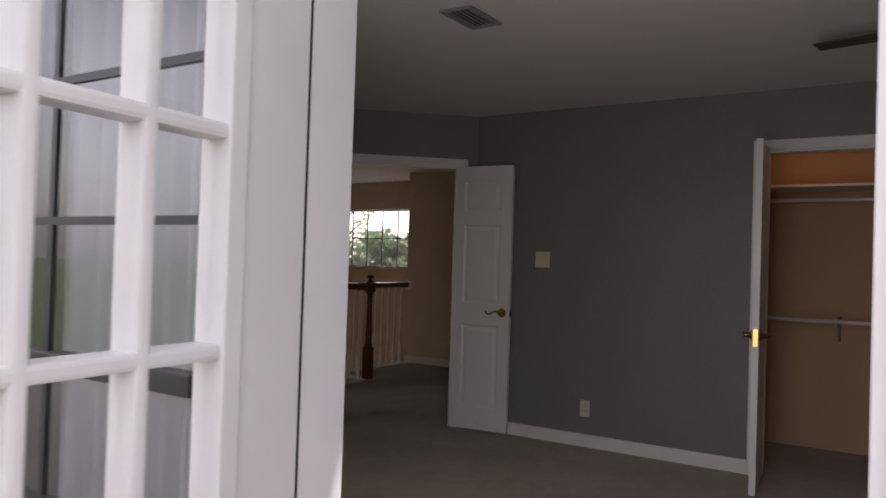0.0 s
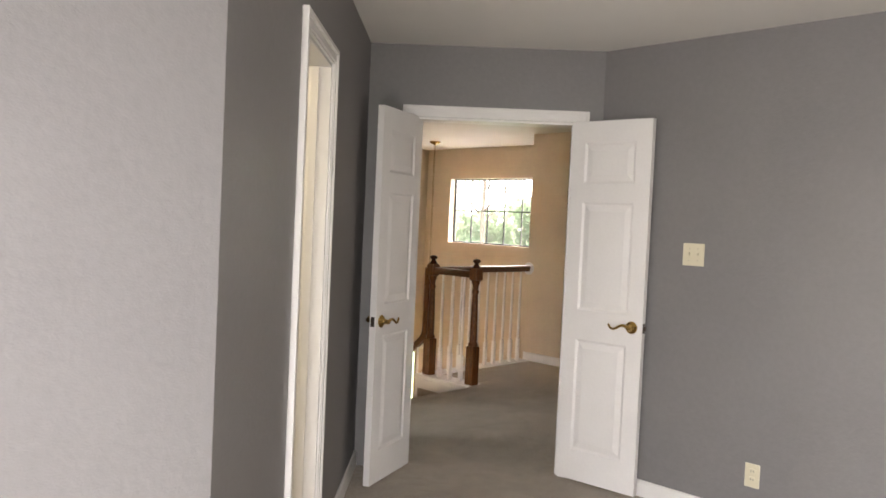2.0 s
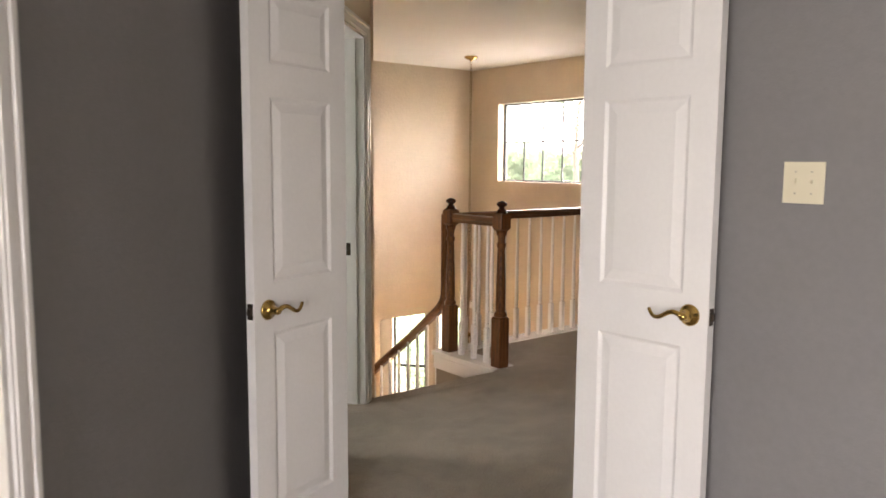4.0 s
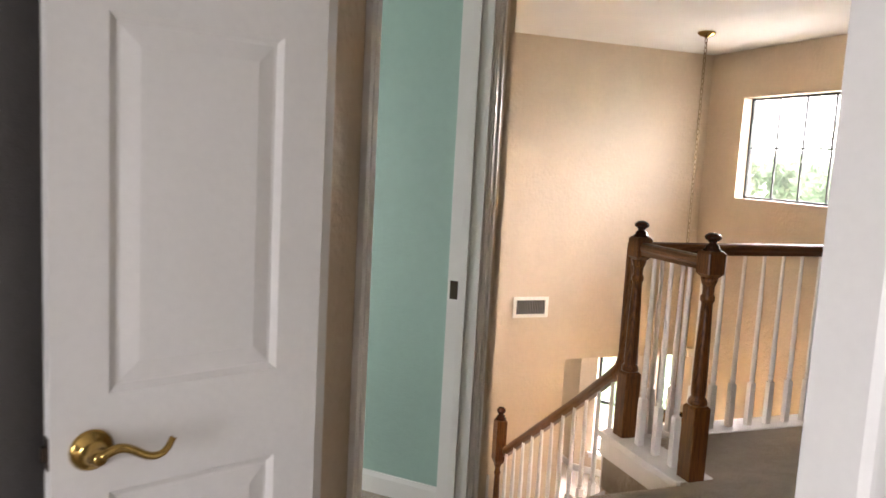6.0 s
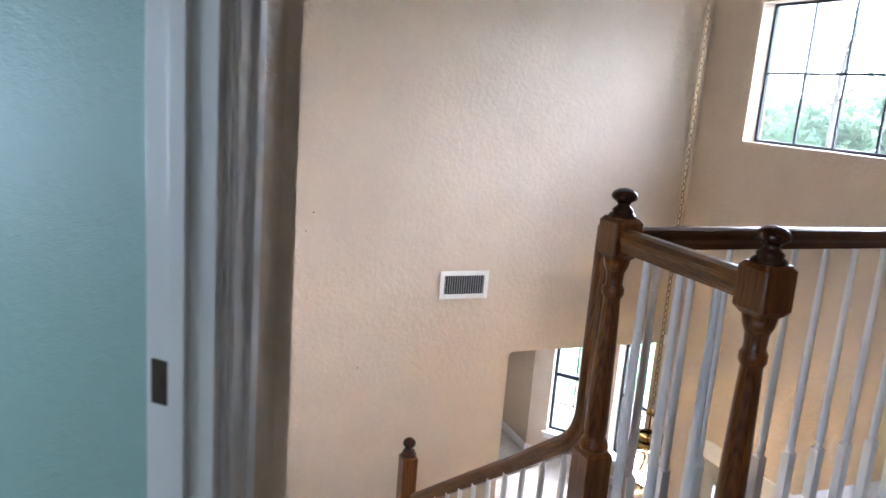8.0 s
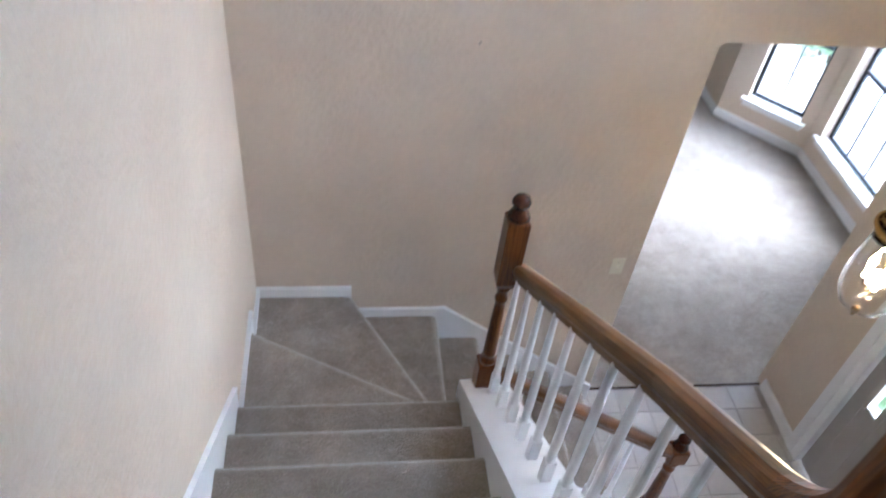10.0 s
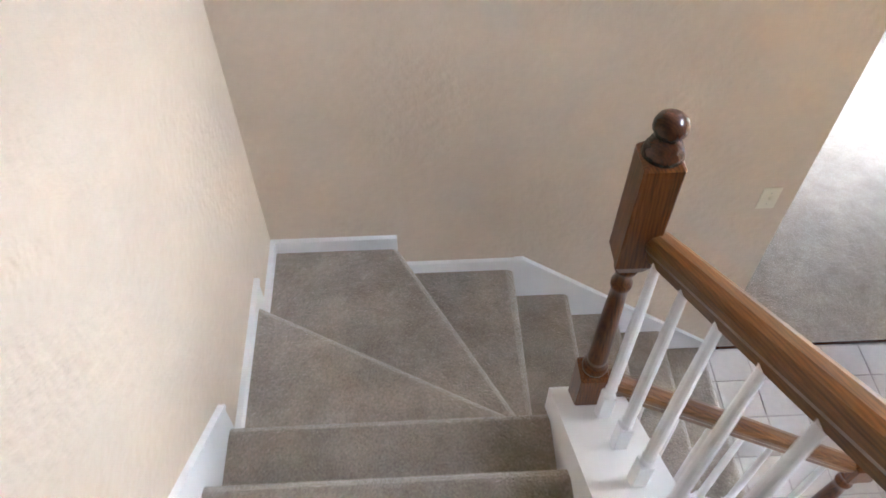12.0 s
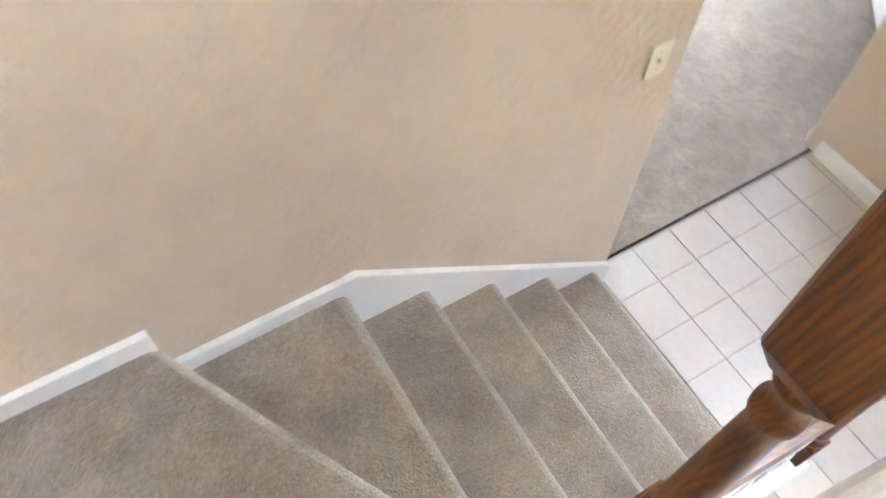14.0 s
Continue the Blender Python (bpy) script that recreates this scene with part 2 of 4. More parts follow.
def slab_yz(bm, pts, x0, x1):
    """A prism over a polygon in the y-z plane, from x0 to x1."""
    a = [bm.verts.new((x0, y, z)) for y, z in pts]
    b = [bm.verts.new((x1, y, z)) for y, z in pts]
    n = len(pts)
    bm.faces.new(a), bm.faces.new(b)
    for i in range(n):
        bm.faces.new((a[i], a[(i + 1) % n], b[(i + 1) % n], b[i]))


def slab_xz(bm, pts, y0, y1):
    a = [bm.verts.new((x, y0, z)) for x, z in pts]
    b = [bm.verts.new((x, y1, z)) for x, z in pts]
    n = len(pts)
    bm.faces.new(a), bm.faces.new(b)
    for i in range(n):
        bm.faces.new((a[i], a[(i + 1) % n], b[(i + 1) % n], b[i]))


def tube(bm, pts, radius, seg=10):
    """A round bar along a line of points."""
    pts = [Vector(p) for p in pts]
    rings = []
    for i, p in enumerate(pts):
        d = (pts[min(i + 1, len(pts) - 1)] - pts[max(i - 1, 0)]).normalized()
        up = Vector((0, 0, 1)) if abs(d.z) < 0.95 else Vector((0, 1, 0))
        u = d.cross(up).normalized()
        v = u.cross(d)
        r = radius[i] if isinstance(radius, (list, tuple)) else radius
        rings.append([bm.verts.new(p + u * r * math.cos(2 * math.pi * k / seg) + v * r * math.sin(2 * math.pi * k / seg)) for k in range(seg)])
    for a, b in zip(rings, rings[1:]):
        for k in range(seg):
            bm.faces.new((a[k], a[(k + 1) % seg], b[(k + 1) % seg], b[k]))
    bm.faces.new(rings[0]), bm.faces.new(rings[-1])


def sweep(bm, pts, section, side):
    """A moulding: section points (across, up) carried along pts; side is the unit vector across."""
    pts = [Vector(p) for p in pts]
    side = Vector(side)
    rings = []
    for i, p in enumerate(pts):
        d = (pts[min(i + 1, len(pts) - 1)] - pts[max(i - 1, 0)]).normalized()
        up = d.cross(side).normalized()
        if up.z < -0.01:
            up = -up
        rings.append([bm.verts.new(p + side * a + up * b) for a, b in section])
    n = len(section)
    for a, b in zip(rings, rings[1:]):
        for k in range(n):
            bm.faces.new((a[k], a[(k + 1) % n], b[(k + 1) % n], b[k]))
    bm.faces.new(rings[0]), bm.faces.new(rings[-1])


def along(p0, p1):
    """Frame of a wall: x runs from p0 to p1, y into the wall's thickness (to the right of the way)."""
    dx, dy = p1[0] - p0[0], p1[1] - p0[1]
    n = math.hypot(dx, dy)
    a = math.atan2(dy, dx)
    # x along, y to the right of the way is a mirrored frame: use y to the left and build the thickness at negative y
    return Matrix.Translation((p0[0], p0[1], 0)) @ Matrix.Rotation(a, 4, "Z"), n


def wall(name, p0, p1, z0, z1, thick, front, back, holes=(), label="", category="wall"):
    """A wall whose room face is the line p0-p1 with the room on its left; holes: (s0, s1, za, zb)."""
    m, n = along(p0, p1)
    ss = sorted({0.0, n, *[v for h in holes for v in h[:2]]})
    zs = sorted({z0, z1, *[v for h in holes for v in h[2:]]})
    verts, faces = {}, {}
    bm = bmesh.new()

    def V(s, y, z):
        k = (round(s, 5), round(y, 5), round(z, 5))
        if k not in verts:
            verts[k] = bm.verts.new(m @ Vector((s, y, z)))
        return verts[k]
    for s0, s1 in zip(ss, ss[1:]):
        for a, b in zip(zs, zs[1:]):
            mid = ((s0 + s1) / 2, (a + b) / 2)
            if any(h[0] < mid[0] < h[1] and h[2] < mid[1] < h[3] for h in holes):
                continue
            c = [(s0, 0, a), (s1, 0, a), (s1, 0, b), (s0, 0, b), (s0, -thick, a), (s1, -thick, a), (s1, -thick, b), (s0, -thick, b)]
            for idx, mi in (((0, 1, 2, 3), 0), ((4, 5, 6, 7), 1), ((0, 1, 5, 4), 0), ((3, 2, 6, 7), 0), ((0, 3, 7, 4), 0), ((1, 2, 6, 5), 0)):
                key = frozenset(c[i] for i in idx)
                faces[key] = None if key in faces else ([c[i] for i in idx], mi)
    for f in faces.values():
        if f:
            face = bm.faces.new([V(*q) for q in f[0]])
            face.material_index = f[1]
    ob = finish(name, bm, [front, back])
    return tagged(ob, label, category, kind="structure")


def casing(name, p0, p1, s0, s1, top, front=True, back=0.0, z0=0.0, w=0.062, mat=None):
    """Moulded casing round a door hole, on the room face (back=0) or on the far face (back=thickness), with three pieces."""
    m, n = along(p0, p1)
    bm = bmesh.new()
    sg = -1 if back else 1
    off = -back
    strips = ((0.0, w, 0.0, 0.012), (0.008, w * 0.45, 0.0, 0.017), (w - 0.018, w, 0.0, 0.022))
    for a, b, t0, t1 in strips:
        y0, y1 = off + sg * t0, off + sg * t1
        box(bm, s0 - b, min(y0, y1), z0, s0 - a, max(y0, y1), top + b, 0.003, m)
        box(bm, s1 + a, min(y0, y1), z0, s1 + b, max(y0, y1), top + b, 0.003, m)
        box(bm, s0 - a, min(y0, y1), top + a, s1 + a, max(y0, y1), top + b, 0.003, m)
    return tagged(finish(name, bm, mat or WHITE), "white painted moulded door casing", "trim", kind="structure")


def jamb(name, p0, p1, s0, s1, top, thick, z0=0.0):
    m, n = along(p0, p1)
    bm = bmesh.new()
    j = 0.016
    for a, b in ((s0 + 0.001, s0 + j), (s1 - j, s1 - 0.001)):
        box(bm, a, -thick - 0.004, z0, b, 0.004, top - 0.001, 0.002, m)
    box(bm, s0 + j, -thick - 0.004, top - j, s1 - j, 0.004, top - 0.001, 0.002, m)
    # stops
    box(bm, s0 + j, -thick * 0.62, z0, s0 + j + 0.01, -thick * 0.36, top - j, 0.002, m)
    box(bm, s1 - j - 0.01, -thick * 0.62, z0, s1 - j, -thick * 0.36, top - j, 0.002, m)
    return tagged(finish(name, bm, WHITE), "white painted door jamb lining", "trim", kind="structure")


def baseboard(p0, p1, z0=0.0, h=0.088, t=0.014):
    m, n = along(p0, p1)
    bm = bmesh.new()
    sec = [(0.0, 0.0), (t, 0.0), (t, h * 0.8), (t * 0.55, h), (0.0, h)]
    lo = [bm.verts.new(m @ Vector((0, y, z0 + z))) for y, z in sec]
    hi = [bm.verts.new(m @ Vector((n, y, z0 + z))) for y, z in sec]
    k = len(sec)
    for i in range(k):
        bm.faces.new((lo[i], lo[(i + 1) % k], hi[(i + 1) % k], hi[i]))
    bm.faces.new(lo), bm.faces.new(hi)
    return tagged(finish("baseboard", bm, WHITE), "white painted wooden baseboard", "baseboard", kind="structure")

# ---- structure: bedroom ----
PR, PL = (4.66, 2.80), (3.76, 3.78)          # ends of the slanted door wall
BC = (1.803, 1.895)                            # outer corner by the bath door
EXT = ((0.605, 1.895), (0.605, -2.6))
wall("wall_bedroom_exterior", *EXT, -0.3, CZ, 0.13, GREY, SIDING, [(0.175, 0.995, 0.40, 1.98), (1.195, 2.11, -0.3, 2.06)],
     "grey painted bedroom wall with a window and a garden door")
wall("wall_bedroom_north", BC, (0.475, 1.895), 0, CZ, 0.12, GREY, GREY, label="plain grey painted bedroom wall lit by daylight")
LW = (PL, BC)
wall("wall_bedroom_bath", *LW, 0, CZ, 0.12, GREY, BATH, [(1.347, 1.878, 0, 2.03)], "grey painted slanted wall with the bath doorway")
DW = (PR, PL)
wall("wall_bedroom_doors", *DW, 0, CZ, 0.12, GREY, TAN, [(0.14, 1.07, 0, 2.025)], "grey painted wall with the double doorway to the hall")
RW = ((4.66, -2.6), (4.66, 2.80))
wall("wall_bedroom_closet", *RW, 0, CZ, 0.12, GREY, CREAM, [(2.66, 3.29, 0, 2.05)], "grey painted bedroom wall with the closet doorway")
wall("wall_bedroom_south", (0.34, -2.6), (4.78, -2.6), 0, CZ, 0.12, GREY, SIDING, label="plain grey painted bedroom wall")
wall("wall_exterior_north", (0.605, 4.6), (0.605, 2.016), -0.3, CZ, 0.13, CREAM, SIDING, label="painted exterior siding wall")

bm = bmesh.new()
prism(bm, [(0.34, -2.72), (8.37, -2.72), (8.37, 2.9), (7.4, 2.9), (7.4, 5.47), (5.885, 5.47), (5.885, 4.80), (4.915, 4.80), (4.915, 7.6), (0.34, 7.6)], -0.3, 0.0)
tagged(finish("floor_upper", bm, CARPET), "greige cut pile carpet on the upper floor", "carpet", kind="structure")
bm = bmesh.new()
prism(bm, [(0.34, -2.72), (8.37, -2.72), (8.37, 8.0), (0.34, 8.0)], CZ, CZ + 0.12)
tagged(finish("ceiling", bm, CEIL), "smooth white painted ceiling", "ceiling", kind="structure")

bm = bmesh.new()
prism(bm, [(4.74, 2.90), (8.249, 2.90), (8.249, 7.885), (4.921, 7.885), (4.921, 4.84), (3.86, 3.785)], 2.41, CZ - 0.001)
tagged(finish("ceiling_hall", bm, CEIL), "smooth white painted hall ceiling", "ceiling", kind="structure")
casing("trim", *DW, 0.14, 1.07, 2.025)
casing("trim", *DW, 0.14, 1.07, 2.025, back=0.12)
jamb("trim", *DW, 0.14, 1.07, 2.025, 0.12)
casing("trim", *LW, 1.347, 1.878, 2.03)
jamb("trim", *LW, 1.347, 1.878, 2.03, 0.12)
casing("trim", *RW, 2.66, 3.29, 2.05)
jamb("trim", *RW, 2.66, 3.29, 2.05, 0.12)
baseboard((4.66, 0.753), (4.66, 2.80))
baseboard((4.66, -2.6), (4.66, 0.0))
baseboard(PL, (PL[0] + (BC[0] - PL[0]) * 0.473, PL[1] + (BC[1] - PL[1]) * 0.473))
baseboard((PL[0] + (BC[0] - PL[0]) * 0.716, PL[1] + (BC[1] - PL[1]) * 0.716), BC)
baseboard(BC, (0.605, 1.895))

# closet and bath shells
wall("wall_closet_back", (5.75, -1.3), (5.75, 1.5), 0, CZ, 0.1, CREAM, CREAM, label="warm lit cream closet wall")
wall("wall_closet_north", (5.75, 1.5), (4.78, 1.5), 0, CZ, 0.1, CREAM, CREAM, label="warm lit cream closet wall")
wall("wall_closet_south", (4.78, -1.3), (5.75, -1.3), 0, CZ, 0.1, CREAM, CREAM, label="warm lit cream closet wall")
wall("wall_bath_far", (1.0, 4.6), (1.0, 2.6), 0, CZ, 0.1, BATH, BATH, label="cream painted bathroom wall")
wall("wall_bath_end", (3.2, 4.6), (1.0, 4.6), 0, CZ, 0.1, BATH, BATH, label="cream painted bathroom wall")
wall("wall_bath_side", (1.0, 2.6), (1.66, 2.02), 0, CZ, 0.1, BATH, BATH, label="cream painted bathroom wall")
wall("wall_bath_east", (3.67, 3.9), (3.2, 4.6), 0, CZ, 0.1, BATH, BATH, label="cream painted bathroom wall")

# ---- structure: hall and stairwell ----
GW = ((4.92, 4.845), (3.87, 3.795))
wall("wall_hall_mint_door", *GW, 0, CZ, 0.12, TAN, MINT, [(0.14, 0.955, 0, 2.05)], "beige painted hall wall with the doorway to the mint room")
casing("trim", *GW, 0.14, 0.955, 2.05)
jamb("trim", *GW, 0.14, 0.955, 2.05, 0.12)
wall("wall_mint_room", (4.765, 4.82), (2.9, 6.685), 0, CZ, 0.08, MINT, MINT, label="mint green textured painted wall")
baseboard((4.74, 4.845), (2.9, 6.685))
wall("wall_mint_far", (2.9, 6.685), (1.6, 5.0), 0, CZ, 0.1, MINT, MINT, [(0.45, 1.65, 0.8, 2.0)], "mint green painted wall with a window opening")
SW = ((4.943, 7.886), (4.943, 4.845))
wall("wall_stair_west", *SW, FZ, CZ, 0.1, TAN, TAN, label="beige textured stairwell wall")
VW = ((8.25, 7.886), (4.82, 7.886))
wall("wall_stair_north", *VW, FZ, CZ, 0.11, TAN, TAN, [(0.0, 1.27, FZ, -0.31)], "beige textured stairwell wall above the dining room opening")
XW = ((8.25, 2.9), (8.25, 7.996))
wall("wall_front", *XW, FZ, CZ, 0.14, TAN, SIDING, [(3.06, 4.545, 1.175, 2.015), (2.75, 4.53, FZ, FZ + 2.05)], "beige painted front wall with a high window and the entry door")
HW = ((7.4, 2.9), (7.4, 5.42))
wall("wall_hall_east", *HW, -0.3, CZ, 0.12, TAN, TAN, label="beige painted hall wall ending at the railing")
wall("wall_hall_south", (4.70, 2.9), (8.39, 2.9), FZ, CZ, 0.1, TAN, TAN, label="plain beige painted wall")
wall("wall_foyer_west", (4.92, 4.845), (4.92, 2.9), FZ, -0.3, 0.1, TAN, TAN, label="plain beige painted wall")
baseboard((7.4, 2.9), (7.4, 5.42))
baseboard((4.85, 4.775), (4.92, 4.845))

# outer shell of the house, on both storeys
for name, a, b in (("wall_outer_west", (0.46, 7.48), (0.46, -2.6)), ("wall_outer_south", (0.34, -2.6), (8.37, -2.6)),
                   ("wall_outer_east", (8.25, -2.6), (8.25, 2.78)), ("wall_outer_north", (4.80, 7.48), (0.34, 7.48))):
    wall(name, a, b, FZ - 0.3, -0.302, 0.12, CREAM, SIDING, label="plain painted exterior siding wall")
for name, a, b in (("wall_upper_west", (0.46, 7.48), (0.46, 4.61)), ("wall_upper_south", (4.79, -2.6), (8.37, -2.6)),
                   ("wall_upper_east", (8.25, -2.6), (8.25, 2.78)), ("wall_upper_north", (4.80, 7.48), (0.34, 7.48))):
    wall(name, a, b, 0.002, CZ - 0.002, 0.12, CREAM, SIDING, label="plain painted exterior siding wall")

# foyer floor
bm = bmesh.new()
prism(bm, [(4.8, 2.8), (8.39, 2.8), (8.39, 7.955), (4.8, 7.955)], FZ - 0.2, FZ - 0.004)
tagged(finish("floor_foyer", bm, GROUT), "grey grout bed of the tiled foyer floor", "floor", kind="structure")
bm = bmesh.new()
prism(bm, [(5.0, 7.955), (11.0, 7.955), (11.0, 13.5), (5.0, 13.5)], FZ - 0.2, FZ + 0.004)
tagged(finish("floor_dining", bm, CARPET), "greige carpet of the dining room", "carpet", kind="structure")

# dining room with its bay
B1, B2, B3 = (9.13, 11.22), (9.73, 10.55), (9.73, 9.0)
wall("wall_dining_east", B1, (9.13, 13.3), FZ, -0.28, 0.14, TAN, SIDING, label="beige dining room wall")
wall("wall_bay_slant", B2, B1, FZ, -0.28, 0.14, TAN, SIDING, [(0.12, 0.66, FZ + 0.33, -0.62)], "beige bay wall with a black framed window")
wall("wall_bay_front", B3, B2, FZ, -0.28, 0.14, TAN, SIDING, [(0.18, 1.40, FZ + 0.33, -0.62)], "beige bay wall with a black framed window")
wall("wall_bay_return", (9.13, 8.33), B3, FZ, -0.28, 0.14, TAN, SIDING, label="plain beige bay wall")
wall("wall_dining_south", (8.391, 7.997), (9.13, 7.997), FZ, -0.28, 0.14, TAN, SIDING, label="beige dining room wall")
wall("wall_dining_corner", (9.13, 7.998), (9.13, 8.33), FZ, -0.28, 0.14, TAN, SIDING, label="beige dining room wall")
wall("wall_dining_north", (9.27, 13.3), (5.2, 13.3), FZ, -0.28, 0.1, TAN, TAN, label="beige dining room wall")
wall("wall_dining_west", (5.2, 13.3), (5.2, 7.996), FZ, -0.28, 0.1, TAN, TAN, label="beige dining room wall")
bm = bmesh.new()
prism(bm, [(5.1, 7.997), (9.95, 7.997), (9.95, 13.4), (5.1, 13.4)], -0.28, -0.16)
tagged(finish("ceiling_dining", bm, CEIL), "white painted dining room ceiling", "ceiling", kind="structure")
for a, b in ((B2, B1), (B3, B2), (B1, (9.13, 13.3)), ((9.13, 8.33), B3), ((8.27, 7.998), (9.13, 7.998)), ((9.13, 8.0), (9.13, 8.33))):
    baseboard(a, b, FZ, 0.1)
baseboard((8.25, 7.50), (8.25, 7.93), FZ, 0.1)

# rounded corner of the dining opening
bm = bmesh.new()
arc = [(6.98, -0.31)] + [(7.015 - 0.035 * math.cos(a), -0.345 + 0.035 * math.sin(a)) for a in [math.pi / 2 * k / 6 for k in range(7)]]
slab_xz(bm, arc, 7.887, 7.995)
tagged(finish("trim", bm, TAN), "rounded beige corner of the dining opening", "trim", kind="structure")
bm = bmesh.new()
box(bm, 6.985, 7.949, FZ, 8.248, 7.962, FZ + 0.010, 0.003)
tagged(finish("trim", bm, OAK_DARK), "dark threshold strip between carpet and tile", "trim", kind="structure")

# ---- windows ----
def window(name, p0, p1, s0, s1, za, zb, cols, rows, thick, mid=None, frame_w=0.035, label="", sill=True, setback=0.09, bar=0.006):
    m, n = along(p0, p1)
    top = empty(name)
    bm = bmesh.new()
    y0, y1 = -setback - 0.03, -setback
    for q in ((s0, za, s0 + frame_w, zb), (s1 - frame_w, za, s1, zb), (s0 + frame_w, za, s1 - frame_w, za + frame_w), (s0 + frame_w, zb - frame_w, s1 - frame_w, zb)):
        box(bm, q[0], y0, q[1], q[2], y1, q[3], 0.003, m)
    part("window_frame", bm, BLACK, top)
    if mid is not None:
        bm = bmesh.new()
        box(bm, s0 + frame_w, y0 - 0.005, mid - 0.022, s1 - frame_w, y1 + 0.012, mid + 0.022, 0.003, m)
        part("meeting_rail", bm, BLACK, top)
    for s in (cols if isinstance(cols, list) else [s0 + (s1 - s0) * i / cols for i in range(1, cols)]):
        bm = bmesh.new()
        box(bm, s - bar, y0 + 0.008, za + frame_w, s + bar, y1 - 0.006, zb - frame_w, 0, m)
        part("muntin", bm, BLACK, top)
    for z in rows:
        bm = bmesh.new()
        box(bm, s0 + frame_w, y0 + 0.008, z - bar, s1 - frame_w, y1 - 0.006, z + bar, 0, m)
        part("muntin", bm, BLACK, top)
    bm = bmesh.new()
    box(bm, s0 + frame_w, y0 + 0.013, za + frame_w, s1 - frame_w, y0 + 0.017, zb - frame_w, 0, m)
    g = part("pane", bm, VEILED, top)
    g.visible_shadow = False
    if sill:
        bm = bmesh.new()
        box(bm, s0 - 0.05, -setback, za - 0.03, s1 + 0.05, 0.045, za + 0.001, 0.005, m)
        box(bm, s0 - 0.03, 0.001, za - 0.085, s1 + 0.03, 0.014, za - 0.03, 0.003, m)
        part("window_sill", bm, WHITE, top, "white painted sill")
    return tagged(top, label, "window", kind="structure")


window("window_1", *XW, 3.06, 4.545, 1.175, 2.015, [3.113, 3.393, 3.674, 3.955, 4.235], [1.60], 0.14, frame_w=0.018, label="high black framed window with a grid of panes", sill=False, bar=0.007)
window("window_2", B2, B1, 0.12, 0.66, FZ + 0.33, -0.62, 2, [FZ + 0.68, -1.30], 0.14, mid=-1.88, label="black framed bay window with a white sill")
window("window_3", B3, B2, 0.18, 1.40, FZ + 0.33, -0.62, 4, [FZ + 0.68, -1.30], 0.14, mid=-1.88, label="wide black framed bay window with a white sill")
window("window_4", *EXT, 0.175, 0.995, 0.40, 1.98, 3, [0.72, 1.345, 1.66], 0.13, mid=1.03, label="dark framed bedroom window beside the garden door", setback=0.085, bar=0.009)


# ---- doors ----
def panel_door(name, w, h, t, panels, mat, label, x_in=0.11):
    """A leaf from x=0 (hinge) to w, centred on y=0; panels: (z0, z1) moulded fields on both faces."""
    top = empty(name)
    bm = bmesh.new()
    zs = sorted({0.0, h, *[v for p in panels for v in p]})
    xs = [0.0, x_in, w - x_in, w]
    for side in (-1, 1):
        y = side * t / 2
        for a, b in zip(xs, xs[1:]):
            for c, d in zip(zs, zs[1:]):
                if a == x_in and (c, d) in panels:
                    ring = [(0.0, 0.0), (0.012, 0.007), (0.018, 0.007), (0.048, 0.001)]
                    last = None
                    for g, dep in ring:
                        yy = y - side * dep
                        cur = [bm.verts.new(p) for p in ((a + g, yy, c + g), (b - g, yy, c + g), (b - g, yy, d - g), (a + g, yy, d - g))]
                        if last:
                            for i in range(4):
                                bm.faces.new((last[i], last[(i + 1) % 4], cur[(i + 1) % 4], cur[i]))
                        last = cur
                    bm.faces.new(last)
                else:
                    bm.faces.new([bm.verts.new(p) for p in ((a, y, c), (b, y, c), (b, y, d), (a, y, d))])
    for q in (((0, -1, 0), (0, 1, 0), (0, 1, h), (0, -1, h)), ((w, -1, 0), (w, 1, 0), (w, 1, h), (w, -1, h)),
              ((0, -1, 0), (w, -1, 0), (w, 1, 0), (0, 1, 0)), ((0, -1, h), (w, -1, h), (w, 1, h), (0, 1, h))):
        bm.faces.new([bm.verts.new((a, b * t / 2, c)) for a, b, c in q])
    bmesh.ops.remove_doubles(bm, verts=bm.verts, dist=0.0004)
    leaf = part("leaf", bm, mat, top)
    return tagged(top, label, "door", kind="structure"), leaf


def lever(parent, x, y, z, way, side, mat):
    """A wavy lever on a round rosette; way: +1 or -1 along x, side: +1 or -1 along y."""
    bm = bmesh.new()
    rot = Matrix.Translation((x, y, z)) @ Matrix.Rotation(-side * math.pi / 2, 4, "X")
    lathe(bm, [(0.033, 0), (0.034, 0.004), (0.030, 0.009), (0.022, 0.012), (0.016, 0.02), (0.012, 0.034), (0.013, 0.045), (0.009, 0.052)], 24, m=rot)
    rose = part("rosette", bm, mat, parent, "polished brass rosette", True)
    bm = bmesh.new()
    pts, rad = [], []
    for i in range(15):
        u = i / 14
        pts.append((x + way * 0.115 * u, y + side * (0.045 + 0.006 * math.sin(u * 3)), z + 0.012 * math.sin(u * 6.3) - (0.0 if u < 0.9 else -0.012 * (u - 0.9) * 10)))
        rad.append(0.0085 - 0.003 * u)
    tube(bm, pts, rad, 10)
    part("handle", bm, mat, parent, "wavy brass lever handle", True)


THREE = [(0.17, 0.795), (0.96, 1.56), (1.665, 1.89)]


